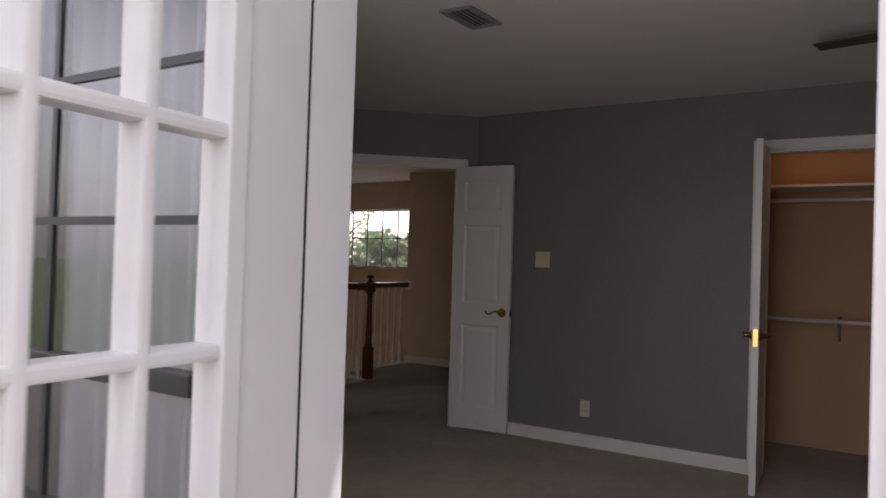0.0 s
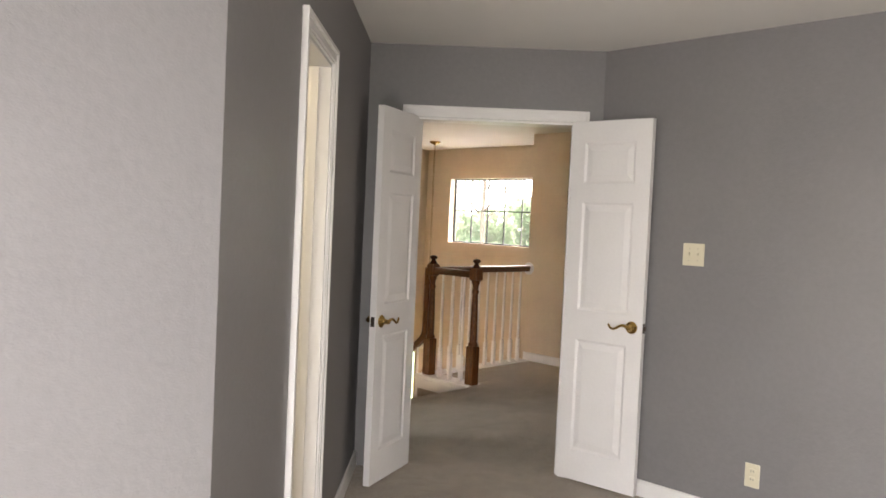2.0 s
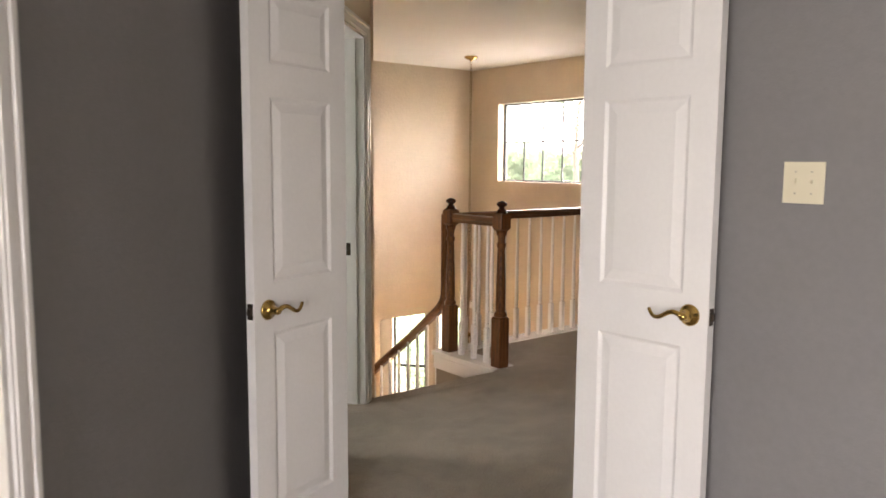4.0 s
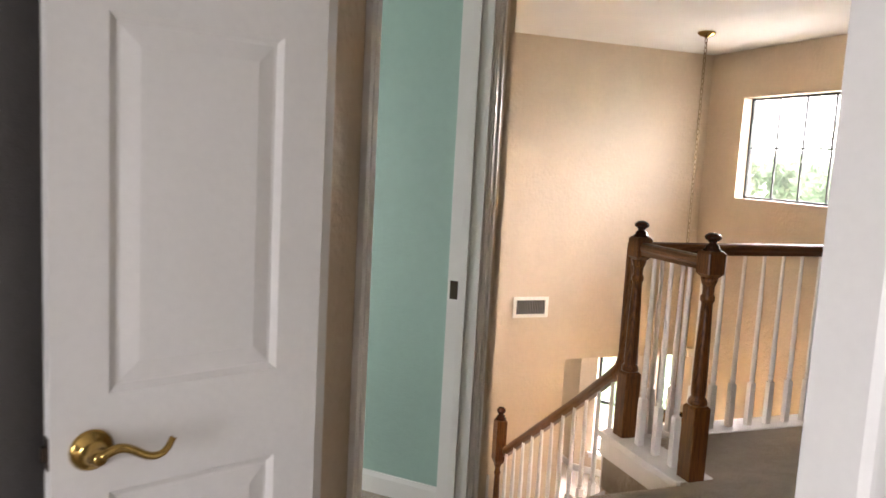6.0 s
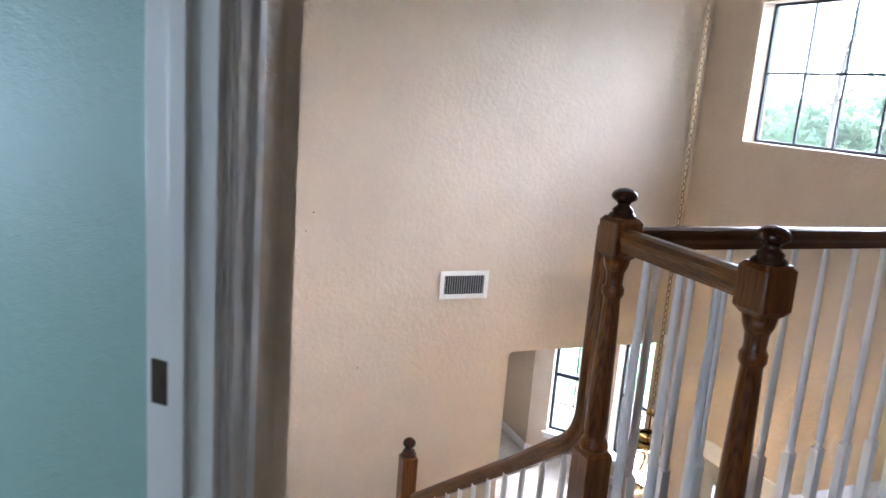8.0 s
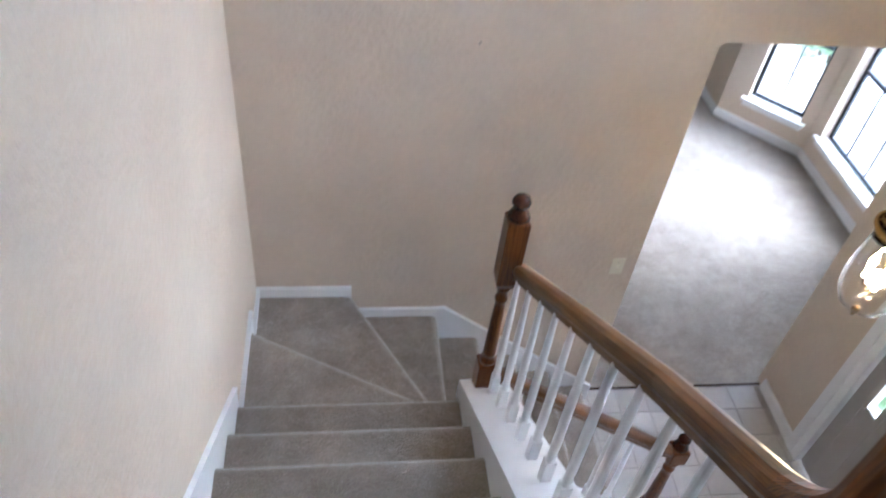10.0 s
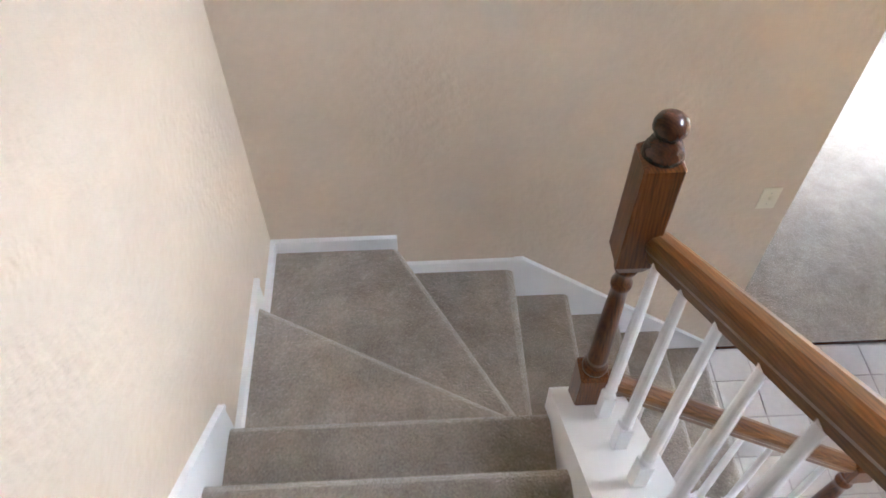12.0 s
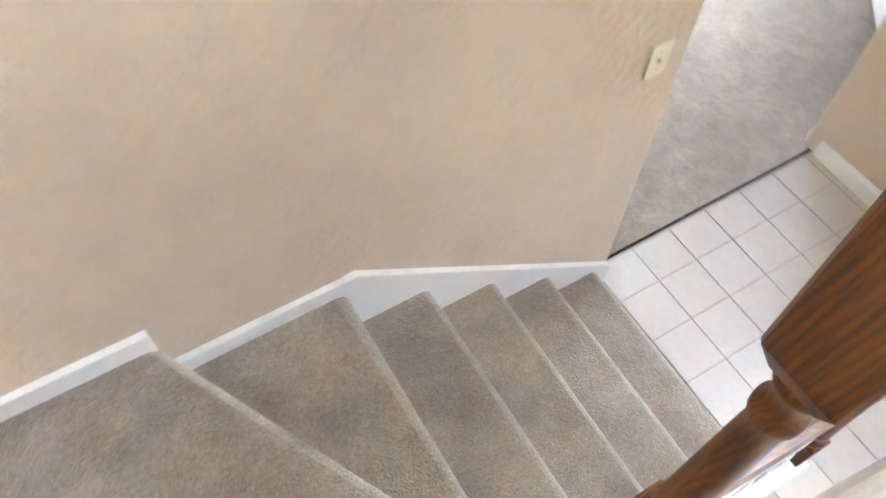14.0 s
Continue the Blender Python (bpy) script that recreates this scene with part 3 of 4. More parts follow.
def double_leaf(hinge, free, label, flip, zl):
    a = math.degrees(math.atan2(free[1] - hinge[1], free[0] - hinge[0]))
    w = math.hypot(free[1] - hinge[1], free[0] - hinge[0])
    d, leaf = panel_door("door_leaf", w, 2.008, 0.036, THREE, DOORW, label, x_in=0.087)
    d.matrix_basis = pose(hinge[0], hinge[1], 0.016, 0, 0, a)
    for side in (-1, 1):
        lever(d, w - 0.06, side * 0.018, zl, -1, side, BRASS)
    bm = bmesh.new()
    box(bm, w - 0.001, -0.011, zl - 0.026, w + 0.0025, 0.011, zl + 0.026, 0.001)
    box(bm, w, -0.007, zl - 0.012, w + 0.010, 0.007, zl + 0.012, 0.002)
    part("latch_plate", bm, DARKBRASS, d, "dark latch plate")
    for z in (0.2, 1.0, 1.8):
        bm = bmesh.new()
        tube(bm, [(-0.006, flip * 0.02, z), (-0.006, flip * 0.02, z + 0.09)], 0.006, 8)
        part("hinge", bm, BRASS, d)
    return d


double_leaf((4.550, 2.915), (4.588, 2.435), "white panelled double door leaf standing open against the wall", 1, 0.897)
double_leaf((4.00, 3.60), (3.560, 3.433), "white panelled double door leaf standing open with a brass lever", -1, 0.873)

# closet leaf, standing open into the bedroom
d, leaf = panel_door("door_closet", 0.52, 2.025, 0.036, THREE, DOORW, "white panelled closet door standing open edge on", x_in=0.1)
d.matrix_basis = pose(4.640, 0.678, 0.016, 0, 0, 186.5)
for side in (-1, 1):
    lever(d, 0.46, side * 0.018, 0.90, -1, side, BRASS)
bm = bmesh.new()
box(bm, 0.519, -0.013, 0.84, 0.5225, 0.013, 0.94, 0.001)
part("latch_plate", bm, BRASS, d, "bright brass latch plate")


def lite_door(name, w, h, t, stile, zbot, ztop, cols, rows, mat, label, category="door"):
    top = empty(name)
    bm = bmesh.new()
    for q in ((0, 0, stile, h), (w - stile, 0, w, h), (stile, 0, w - stile, zbot), (stile, ztop, w - stile, h)):
        box(bm, q[0], -t / 2, q[1], q[2], t / 2, q[3], 0.002)
    part("leaf_frame", bm, mat, top)
    bm = bmesh.new()
    b = 0.028
    for q in ((stile - 0.012, zbot - 0.012, stile + b, ztop + 0.012), (w - stile - b, zbot - 0.012, w - stile + 0.012, ztop + 0.012),
              (stile + b, zbot - 0.012, w - stile - b, zbot + b), (stile + b, ztop - b, w - stile - b, ztop + 0.012)):
        box(bm, q[0], -t / 2 - 0.008, q[1], q[2], t / 2 + 0.008, q[3], 0.004)
    part("glazing_bead", bm, mat, top)
    for i in range(1, cols):
        x = stile + (w - 2 * stile) * i / cols
        bm = bmesh.new()
        box(bm, x - 0.012, -t / 2 - 0.004, zbot + b, x + 0.012, t / 2 + 0.004, ztop - b, 0.007)
        part("muntin", bm, mat, top)
    for i in range(1, rows):
        z = zbot + (ztop - zbot) * i / rows
        bm = bmesh.new()
        box(bm, stile + b, -t / 2 - 0.0035, z - 0.012, w - stile - b, t / 2 + 0.0035, z + 0.012, 0.007)
        part("muntin", bm, mat, top)
    bm = bmesh.new()
    box(bm, stile, -0.002, zbot, w - stile, 0.002, ztop)
    g = part("pane", bm, GLASS, top)
    g.visible_shadow = False
    return tagged(top, label, category, kind="structure")


d = lite_door("door_garden", 0.82, 2.03, 0.045, 0.16, 0.18, 1.78, 3, 5, WHITE, "white glazed garden door with fifteen panes, open outward")
d.matrix_basis = pose(0.478, 0.672, 0.0, 0, 0, 186.0)
# frame of the garden door
bm = bmesh.new()
box(bm, 0.489, 0.655, -0.05, 0.606, 0.699, 2.06, 0.003)
box(bm, 0.606, 0.668, 0, 0.621, 0.745, 2.12, 0.003)
box(bm, 0.455, 0.705, -0.05, 0.474, 0.78, 2.1, 0.003)
box(bm, 0.470, -0.214, -0.05, 0.606, -0.180, 2.06, 0.003)
box(bm, 0.606, -0.27, 0, 0.621, -0.19, 2.12, 0.003)
box(bm, 0.455, -0.29, -0.05, 0.469, -0.20, 2.1, 0.003)
box(bm, 0.489, -0.179, 2.03, 0.606, 0.654, 2.06, 0.003)
tagged(finish("trim", bm, WHITE), "white painted garden door frame", "trim", kind="structure")

# black strip added for the shade in the gap between leaf and frame
bm = bmesh.new()
box(bm, 0.479, 0.652, -0.05, 0.488, 0.699, 2.05)
tagged(finish("hinge_gap_strip", bm, BLACK), "black strip put in as the shade of the garden door's hinge gap", "trim", kind="structure")

# entry unit in the front wall
bm = bmesh.new()
m, n = along(*XW)
for s in (2.75, 3.66, 4.08, 4.47):
    box(bm, s, -0.10, FZ, s + 0.06, 0.012, FZ + 2.05, 0.004, m)
box(bm, 2.81, -0.10, FZ + 1.99, 4.47, 0.012, FZ + 2.05, 0.004, m)
box(bm, 2.68, 0.0, FZ, 2.75, 0.02, FZ + 2.12, 0.004, m)
box(bm, 4.53, 0.0, FZ, 4.60, 0.02, FZ + 2.12, 0.004, m)
box(bm, 2.75, 0.0, FZ + 2.05, 4.53, 0.02, FZ + 2.12, 0.004, m)
tagged(finish("trim", bm, WHITE), "white painted entry door frame", "trim", kind="structure")
for s, w, cols, stl in ((2.815, 0.84, 3, 0.13), (4.145, 0.32, 1, 0.09)):
    d = lite_door("door_entry" if w > 0.5 else "sidelight", w, 1.975, 0.045, stl, 0.75, 1.85, cols, 4, TAUPE, "taupe painted entry door with glazed panes" if w > 0.5 else "taupe painted entry side panel with small panes")
    d.matrix_basis = m @ pose(s, -0.05, FZ + 0.01)
bm = bmesh.new()
box(bm, 3.72, -0.08, FZ, 4.08, -0.04, FZ + 1.99, 0.003, m)
tagged(finish("trim", bm, WHITE), "white painted entry panel", "trim", kind="structure")

# ---- staircase ----
stairs = tagged(empty("staircase"), "greige carpeted winder staircase with white skirting", "staircase", kind="structure")


def step(bm, pts, z, nose, depth=0.42):
    """A carpeted step over a plan polygon with a soft nosing; nose: indices of the edges that stand free."""
    faces = prism(bm, pts, z - depth, z)
    top = faces[1]
    n = len(pts)
    vs = list(top.verts)
    es = []
    for i in nose:
        a, b = vs[i], vs[(i + 1) % n]
        for e in a.link_edges:
            if b in e.verts:
                es.append(e)
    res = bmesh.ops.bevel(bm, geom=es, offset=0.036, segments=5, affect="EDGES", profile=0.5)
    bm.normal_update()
    # upward bevel faces take the paler carpet, so the edge highlight is in the colour
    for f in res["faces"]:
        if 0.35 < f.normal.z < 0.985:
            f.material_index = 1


PILE = 0.018          # thickness of the carpet over the step
YN = [4.83 + 0.2385 * k for k in range(10)]
for k in range(1, 10):
    bm = bmesh.new()
    step(bm, [(4.922, YN[k - 1] - 0.03), (5.883, YN[k - 1] - 0.03), (5.883, YN[k]), (4.922, YN[k])], PILE - k * RISE, [2])
    part("step", bm, CARPET, stairs).data.materials.append(CARPET_WORN_LIT)
CX, CY = 5.915, 6.965
for k, pts, nose in ((10, [(4.922, 6.93), (5.89, 6.93), (CX - 0.02, CY + 0.03), (4.922, 7.53)], [2]),
                     (11, [(4.922, 7.49), (CX - 0.03, CY), (CX - 0.005, CY + 0.035), (5.44, 7.884), (4.922, 7.884)], [2]),
                     (12, [(5.41, 7.884), (CX - 0.02, CY), (CX + 0.003, CY), (CX + 0.003, 7.884)], [2])):
    bm = bmesh.new()
    step(bm, pts, PILE - k * RISE, nose)
    part("step", bm, CARPET, stairs).data.materials.append(CARPET_WORN_LIT)
XN = [CX, 6.176, 6.424, 6.671, 6.919]
for i in range(1, 5):
    bm = bmesh.new()
    z = -(12 + i) * RISE
    step(bm, [(XN[i - 1] - 0.03, 6.99), (XN[i], 6.99), (XN[i], 7.868), (XN[i - 1] - 0.03, 7.868)], z, [1], depth=min(0.42, z - FZ))
    part("step", bm, CARPET, stairs).data.materials.append(CARPET_WORN_LIT)
# landing nosing
bm = bmesh.new()
step(bm, [(4.922, 4.70), (5.883, 4.70), (5.883, 4.83), (4.922, 4.83)], 0.003, [2], 0.2)
part("step", bm, CARPET, stairs).data.materials.append(CARPET_WORN_LIT)


def skirt_yz(pts, x0, x1, cap=()):
    bm = bmesh.new()
    slab_yz(bm, pts, x0, x1)
    for i in cap:
        (a, za), (b, zb2) = pts[i], pts[i + 1]
        slab_yz(bm, [(a, za + 0.003), (b, zb2 + 0.003), (b, zb2 - 0.015), (a, za - 0.015)], x0, x1 + 0.006)
    return tagged(finish("baseboard", bm, WHITE), "white painted stair skirting", "baseboard", kind="structure")


def skirt_xz(pts, y0, y1, cap=()):
    bm = bmesh.new()
    slab_xz(bm, pts, y0, y1)
    for i in cap:
        (a, za), (b, zb2) = pts[i], pts[i + 1]
        slab_xz(bm, [(a, za + 0.003), (b, zb2 + 0.003), (b, zb2 - 0.015), (a, za - 0.015)], y0 - 0.006, y1)
    return tagged(finish("baseboard", bm, WHITE), "white painted stair skirting", "baseboard", kind="structure")


SL = RISE / 0.2385
zt = 0.115
skirt_yz([(4.85, zt), (4.95, zt - 0.02), (6.99, -9 * RISE + zt), (6.99, -10 * RISE - 0.2), (6.6, -10 * RISE - 0.2), (4.85, -0.6)], 4.944, 4.958, (1,))
skirt_yz([(6.99, -10 * RISE - 0.1), (6.99, -10 * RISE + 0.085), (7.575, -10 * RISE + 0.085), (7.575, -10 * RISE - 0.3)], 4.944, 4.957, (1,))
skirt_yz([(7.575, -11 * RISE - 0.1), (7.575, -11 * RISE + 0.087), (7.885, -11 * RISE + 0.087), (7.885, -11 * RISE - 0.1)], 4.944, 4.957, (1,))
skirt_xz([(4.958, -11 * RISE - 0.1), (4.958, -11 * RISE + 0.087), (5.438, -11 * RISE + 0.087), (5.438, -12 * RISE - 0.1)], 7.871, 7.885, (1,))
skirt_xz([(5.439, -12 * RISE - 0.1), (5.439, -12 * RISE + 0.083), (5.912, -12 * RISE + 0.083), (5.912, -12 * RISE - 0.1)], 7.873, 7.885, (1,))
skirt_xz([(5.913, -12 * RISE - 0.4), (5.913, -12 * RISE + 0.087), (5.95, -12 * RISE + 0.09), (6.978, FZ + 0.16), (6.978, FZ + 0.006), (6.3, FZ + 0.006)], 7.869, 7.885, (1, 2))

# curbs: white ledges on which the balusters stand, and the plain walls below
def curb_z(y):
    return -9 * RISE + 0.13 - (y - YN[9]) * SL


bm = bmesh.new()
slab_yz(bm, [(5.43, curb_z(5.43)), (7.0, curb_z(7.0)), (7.0, curb_z(7.0) - 0.12), (5.43, curb_z(5.43) - 0.12)], 5.878, 6.075)
slab_yz(bm, [(5.43, curb_z(5.43) - 0.121), (6.99, curb_z(6.99) - 0.121), (6.99, curb_z(6.99) - 0.3), (5.43, curb_z(5.43) - 0.3)], 5.886, 5.905)
tagged(finish("trim", bm, WHITE), "white painted sloping stair curb", "trim", kind="structure")
bm = bmesh.new()
slab_yz(bm, [(5.44, curb_z(5.44) - 0.122), (6.98, curb_z(6.98) - 0.122), (6.98, FZ), (4.95, FZ), (4.95, -0.31), (5.44, -0.31)], 5.906, 6.05)
tagged(finish("wall_under_stair", bm, TAN), "beige wall under the upper flight", "wall", kind="structure")
bm = bmesh.new()
box(bm, 5.862, 4.835, -0.03, 6.06, 5.50, 0.007, 0.006)
box(bm, 5.866, 4.84, -0.12, 5.884, 5.48, -0.031, 0.003)
box(bm, 6.061, 5.33, -0.03, 7.398, 5.50, 0.007, 0.006)
box(bm, 5.886, 5.472, -0.31, 7.52, 5.488, -0.031, 0.003)
tagged(finish("trim", bm, WHITE), "white painted ledge under the landing railing", "trim", kind="structure")
bm = bmesh.new()
box(bm, 5.889, 4.83, -1.4, 5.95, 5.47, -0.05)
tagged(finish("wall_landing_side", bm, TAN), "beige wall below the landing edge", "wall", kind="structure")
# lower flight curb and wall
LS = RISE / 0.2475


def low_z(x):
    return -12 * RISE + 0.10 - (x - XN[0]) * LS


bm = bmesh.new()
slab_xz(bm, [(6.05, low_z(6.05)), (7.09, low_z(7.09)), (7.09, FZ), (6.98, FZ), (6.05, low_z(6.05) - 0.18)], 6.90, 7.02)
tagged(finish("trim", bm, WHITE), "white painted curb of the lower flight", "trim", kind="structure")
bm = bmesh.new()
slab_xz(bm, [(6.05, low_z(6.05) - 0.181), (6.97, FZ + 0.01), (6.05, FZ + 0.01)], 6.91, 7.01)
tagged(finish("wall_under_lower_flight", bm, TAN), "beige wall under the lower flight", "wall", kind="structure")


# ---- railings ----
def cut_block(bm, h, z0, z1, lo, hi):
    """A square block whose ends taper: lo and hi are the heights of the cut at foot and head."""
    rings = []
    for k, z in ((0.70 if lo else 1.0, z0), (1.0, z0 + lo), (1.0, z1 - hi), (0.80 if hi else 1.0, z1)):
        if rings and abs(z - rings[-1][0]) < 1e-5:
            continue
        c = h * k
        b = min(0.004, c * 0.2)
        rings.append((z, [bm.verts.new((px, py, z)) for px, py in ((c - b, -c), (c, -c + b), (c, c - b), (c - b, c), (-c + b, c), (-c, c - b), (-c, -c + b), (-c + b, -c))]))
    for (_, a), (_, b) in zip(rings, rings[1:]):
        for i in range(8):
            bm.faces.new((a[i], a[(i + 1) % 8], b[(i + 1) % 8], b[i]))
    bm.faces.new(rings[0][1]), bm.faces.new(rings[-1][1])


def newel(parent, x, y, z, kind):
    """kind: 'landing' or 'turn' (long upper block)."""
    e = empty("newel_post", (x, y, z))
    e.parent = parent
    h = 0.039 if kind == "turn" else 0.044
    slim = 0.78 if kind == "turn" else 1.0
    if kind == "landing":
        base, t1, blk = 0.342, 0.92, 1.036
    elif kind == "foot":
        base, t1, blk = 0.13, 0.58, 0.70
    else:
        base, t1, blk = 0.20, 0.65, 0.976
    bm = bmesh.new()
    cut_block(bm, h, 0, base, 0, 0.012)
    part("base_block", bm, OAK, e)
    bm = bmesh.new()
    span = t1 - base
    prof = [(0.040, 0), (0.044, 0.012), (0.040, 0.026), (0.030, 0.04), (0.033, 0.09), (0.0335, 0.13), (0.031, 0.4), (0.026, 0.72), (0.024, 0.80), (0.031, 0.82), (0.031, 0.85), (0.024, 0.87), (0.026, 0.93), (0.034, 0.96), (0.038, 1.0)]
    lathe(bm, [(r * slim, base + (u if u < 0.05 else u * span)) for r, u in prof], 24)
    part("turned_shaft", bm, OAK, e, smooth=True)
    bm = bmesh.new()
    cut_block(bm, h, t1, blk, 0.03 if kind == "turn" else 0.016, 0.012)
    part("rail_block", bm, OAK, e)
    bm = bmesh.new()
    f = [(0.040, 0), (0.036, 0.008), (0.028, 0.014), (0.030, 0.020), (0.022, 0.028), (0.016, 0.034), (0.022, 0.042), (0.034, 0.050), (0.037, 0.058), (0.033, 0.068), (0.020, 0.077), (0.004, 0.081)]
    if kind != "landing":
        f = [(0.040, 0), (0.036, 0.012), (0.028, 0.018), (0.030, 0.026), (0.020, 0.033), (0.017, 0.038), (0.026, 0.047), (0.032, 0.058), (0.032, 0.068), (0.027, 0.080), (0.015, 0.089), (0.003, 0.092)]
    lathe(bm, [(r, blk + z2) for r, z2 in f], 24)
    part("finial", bm, OAK_DARK, e, "dark turned finial", True)
    return e


RAIL = [(-0.020, -0.03), (0.020, -0.03), (0.022, -0.012), (0.029, 0.0), (0.030, 0.014), (0.024, 0.027), (0.010, 0.033), (-0.010, 0.033), (-0.024, 0.027), (-0.030, 0.014), (-0.029, 0.0), (-0.022, -0.012)]
BAL = {}


def baluster(parent, x, y, z, h, foot=0.2):
    key = (round(h, 3), foot)
    if key not in BAL:
        bm = bmesh.new()
        s = 0.0165
        box(bm, -s, -s, -0.03, s, s, foot, 0.002)
        lathe(bm, [(0.0155, foot), (0.011, foot + 0.012), (0.014, foot + 0.02), (0.0155, foot + 0.028), (0.0125, foot + 0.04), (0.0145, foot + 0.07), (0.0135, foot + 0.3), (0.0095, h)], 12)
        me = bpy.data.meshes.new("baluster")
        bmesh.ops.recalc_face_normals(bm, faces=bm.faces)
        bm.to_mesh(me)
        bm.free()
        me.materials.append(WHITE)
        BAL[key] = me
    ob = new("baluster", BAL[key])
    ob.location = (x, y, z)
    ob.parent = parent
    return ob


AX, AY, BY, CYN = 5.955, 5.40, 4.862, 6.945
landing = tagged(empty("landing_railing"), "dark oak landing railing with white turned balusters", "railing")
newel(landing, AX, AY, 0.006, "landing")
newel(landing, AX, BY, 0.006, "landing")
bm = bmesh.new()
sweep(bm, [(AX, BY + 0.04, 0.981), (AX, AY - 0.04, 0.981)], RAIL, (1, 0, 0))
part("handrail", bm, OAK_Y, landing)
bm = bmesh.new()
sweep(bm, [(AX + 0.04, AY, 0.981), (7.385, AY, 0.981)], RAIL, (0, 1, 0))
part("handrail", bm, OAK_X, landing)
bm = bmesh.new()
lathe(bm, [(0.065, 0), (0.066, 0.008), (0.058, 0.014)], 24, m=Matrix.Translation((7.399, AY, 0.981)) @ Matrix.Rotation(-math.pi / 2, 4, "Y"))
part("rosette", bm, WHITE, landing, "white wall rosette")
for i in range(3):
    baluster(landing, AX, BY + (AY - BY) * (i + 1) / 4, 0.006, 0.953, 0.24)
for i in range(10):
    baluster(landing, 7.262 - 0.1295 * i, AY, 0.006, 0.953, 0.24)

flight = tagged(empty("stair_railing"), "oak stair railing with a goose neck and white balusters", "railing")
FX, RX, BX = 5.966, 6.004, 5.988
newel(flight, FX, CYN, curb_z(CYN) - 0.035, "turn")
zc = curb_z(6.92) + 0.682
pts = []
yb = AY + 0.078
GX = 5.972            # the goose neck stands nearer the post than the rail
pts.append((GX, yb - 0.002, 1.0))
pts.append((GX, yb, 0.93))
pts.append((GX, yb, 0.42))
zb = zc + (6.92 - yb) * SL
for i in range(9):
    u = i / 8
    a = (1 - u) ** 2
    b = 2 * u * (1 - u)
    c = u * u
    p0, p1, p2 = (yb, zb + 0.09), (yb + 0.003, zb - 0.005), (yb + 0.11, zb - 0.11 * SL)
    pts.append((GX + 0.004 * u, a * p0[0] + b * p1[0] + c * p2[0], a * p0[1] + b * p1[1] + c * p2[1]))
pts.append((RX, yb + 0.45, zb - 0.45 * SL))
pts.append((RX, 6.925, zc - 0.004))


def bar_x(pts2):
    """A handrail that stays in one y-z plane and may run upright."""
    bm2 = bmesh.new()
    rings = []
    for i2, p in enumerate(pts2):
        p = Vector(p)
        d2 = (Vector(pts2[min(i2 + 1, len(pts2) - 1)]) - Vector(pts2[max(i2 - 1, 0)])).normalized()
        up = Vector((1, 0, 0)).cross(d2)
        rings.append([bm2.verts.new(p + Vector((1, 0, 0)) * a2 + up * b2) for a2, b2 in RAIL])
    for ra, rb in zip(rings, rings[1:]):
        for k in range(len(RAIL)):
            bm2.faces.new((ra[k], ra[(k + 1) % len(RAIL)], rb[(k + 1) % len(RAIL)], rb[k]))
    bm2.faces.new(rings[0]), bm2.faces.new(rings[-1])
    return bm2


part("goose_neck", bar_x(pts[:-3]), OAK, flight, "upright goose neck of the handrail")
bm = bar_x(pts[-4:])
part("handrail", bm, OAK_S, flight)
for i in range(11):
    y = 6.862 - i * 0.127
    baluster(flight, BX, y, curb_z(y), 0.652, 0.115)

lower = tagged(empty("lower_stair_railing"), "oak railing of the lower flight with white balusters", "railing")
newel(lower, 7.035, 6.96, low_z(7.0) + 0.03, "foot")
bm = bmesh.new()
sweep(bm, [(AX + 0.05, 6.96, -1.33), (6.995, 6.96, -2.035)], RAIL, (0, 1, 0))
part("handrail", bm, OAK_L, lower)
for i in range(7):
    x = 6.15 + i * 0.125
    baluster(lower, x, 6.96, low_z(x), -1.33 - (x - AX) * 0.676 - low_z(x) - 0.02, 0.135)

# ---- lantern ----
LX, LY = 7.416, 6.93
lamp = tagged(empty("pendant_lantern", (LX, LY, 0)), "brass bell jar lantern on a long chain, lit", "lantern")
bm = bmesh.new()
lathe(bm, [(0.064, 2.399), (0.066, 2.388), (0.050, 2.374), (0.018, 2.364), (0.008, 2.35)][::-1], 24)
part("canopy", bm, BRASS, lamp, smooth=True)
ztop = -0.33
link = bpy.data.meshes.new("chain_link")
bm = bmesh.new()
tube(bm, [(0.011 * math.cos(a), 0, 0.022 * math.sin(a)) for a in [2 * math.pi * i / 12 for i in range(13)]], 0.0028, 6)
bm.to_mesh(link)
bm.free()
link.materials.append(CHAIN)
nl = int((2.35 - ztop) / 0.037)
for i in range(nl):
    o = new("chain_link", link)
    o.parent = lamp
    o.matrix_basis = pose(0, 0, 2.34 - i * 0.037, 0, 0, 90 * (i % 2))
bm = bmesh.new()
lathe(bm, [(0.012, -0.37), (0.03, -0.36), (0.035, -0.35), (0.02, -0.34), (0.006, -0.325)], 20)
part("crown", bm, BRASS, lamp, smooth=True)
for k in range(3):
    a = 2 * math.pi * k / 3 + 0.4
    bm = bmesh.new()
    tube(bm, [(math.cos(a) * r, math.sin(a) * r, z) for r, z in ((0.02, -0.36), (0.045, -0.38), (0.055, -0.44), (0.085, -0.50), (0.118, -0.515))], 0.004, 6)
    part("hanger_arm", bm, BRASS, lamp, smooth=True)
bm = bmesh.new()
lathe(bm, [(0.118, -0.535), (0.124, -0.525), (0.124, -0.51), (0.116, -0.505), (0.112, -0.51), (0.112, -0.53)], 32)
part("rim", bm, BRASS, lamp, smooth=True)
bm = bmesh.new()
out = [(0.100, -0.51), (0.104, -0.58), (0.115, -0.68), (0.120, -0.76), (0.113, -0.83), (0.088, -0.885), (0.05, -0.915), (0.012, -0.923)]
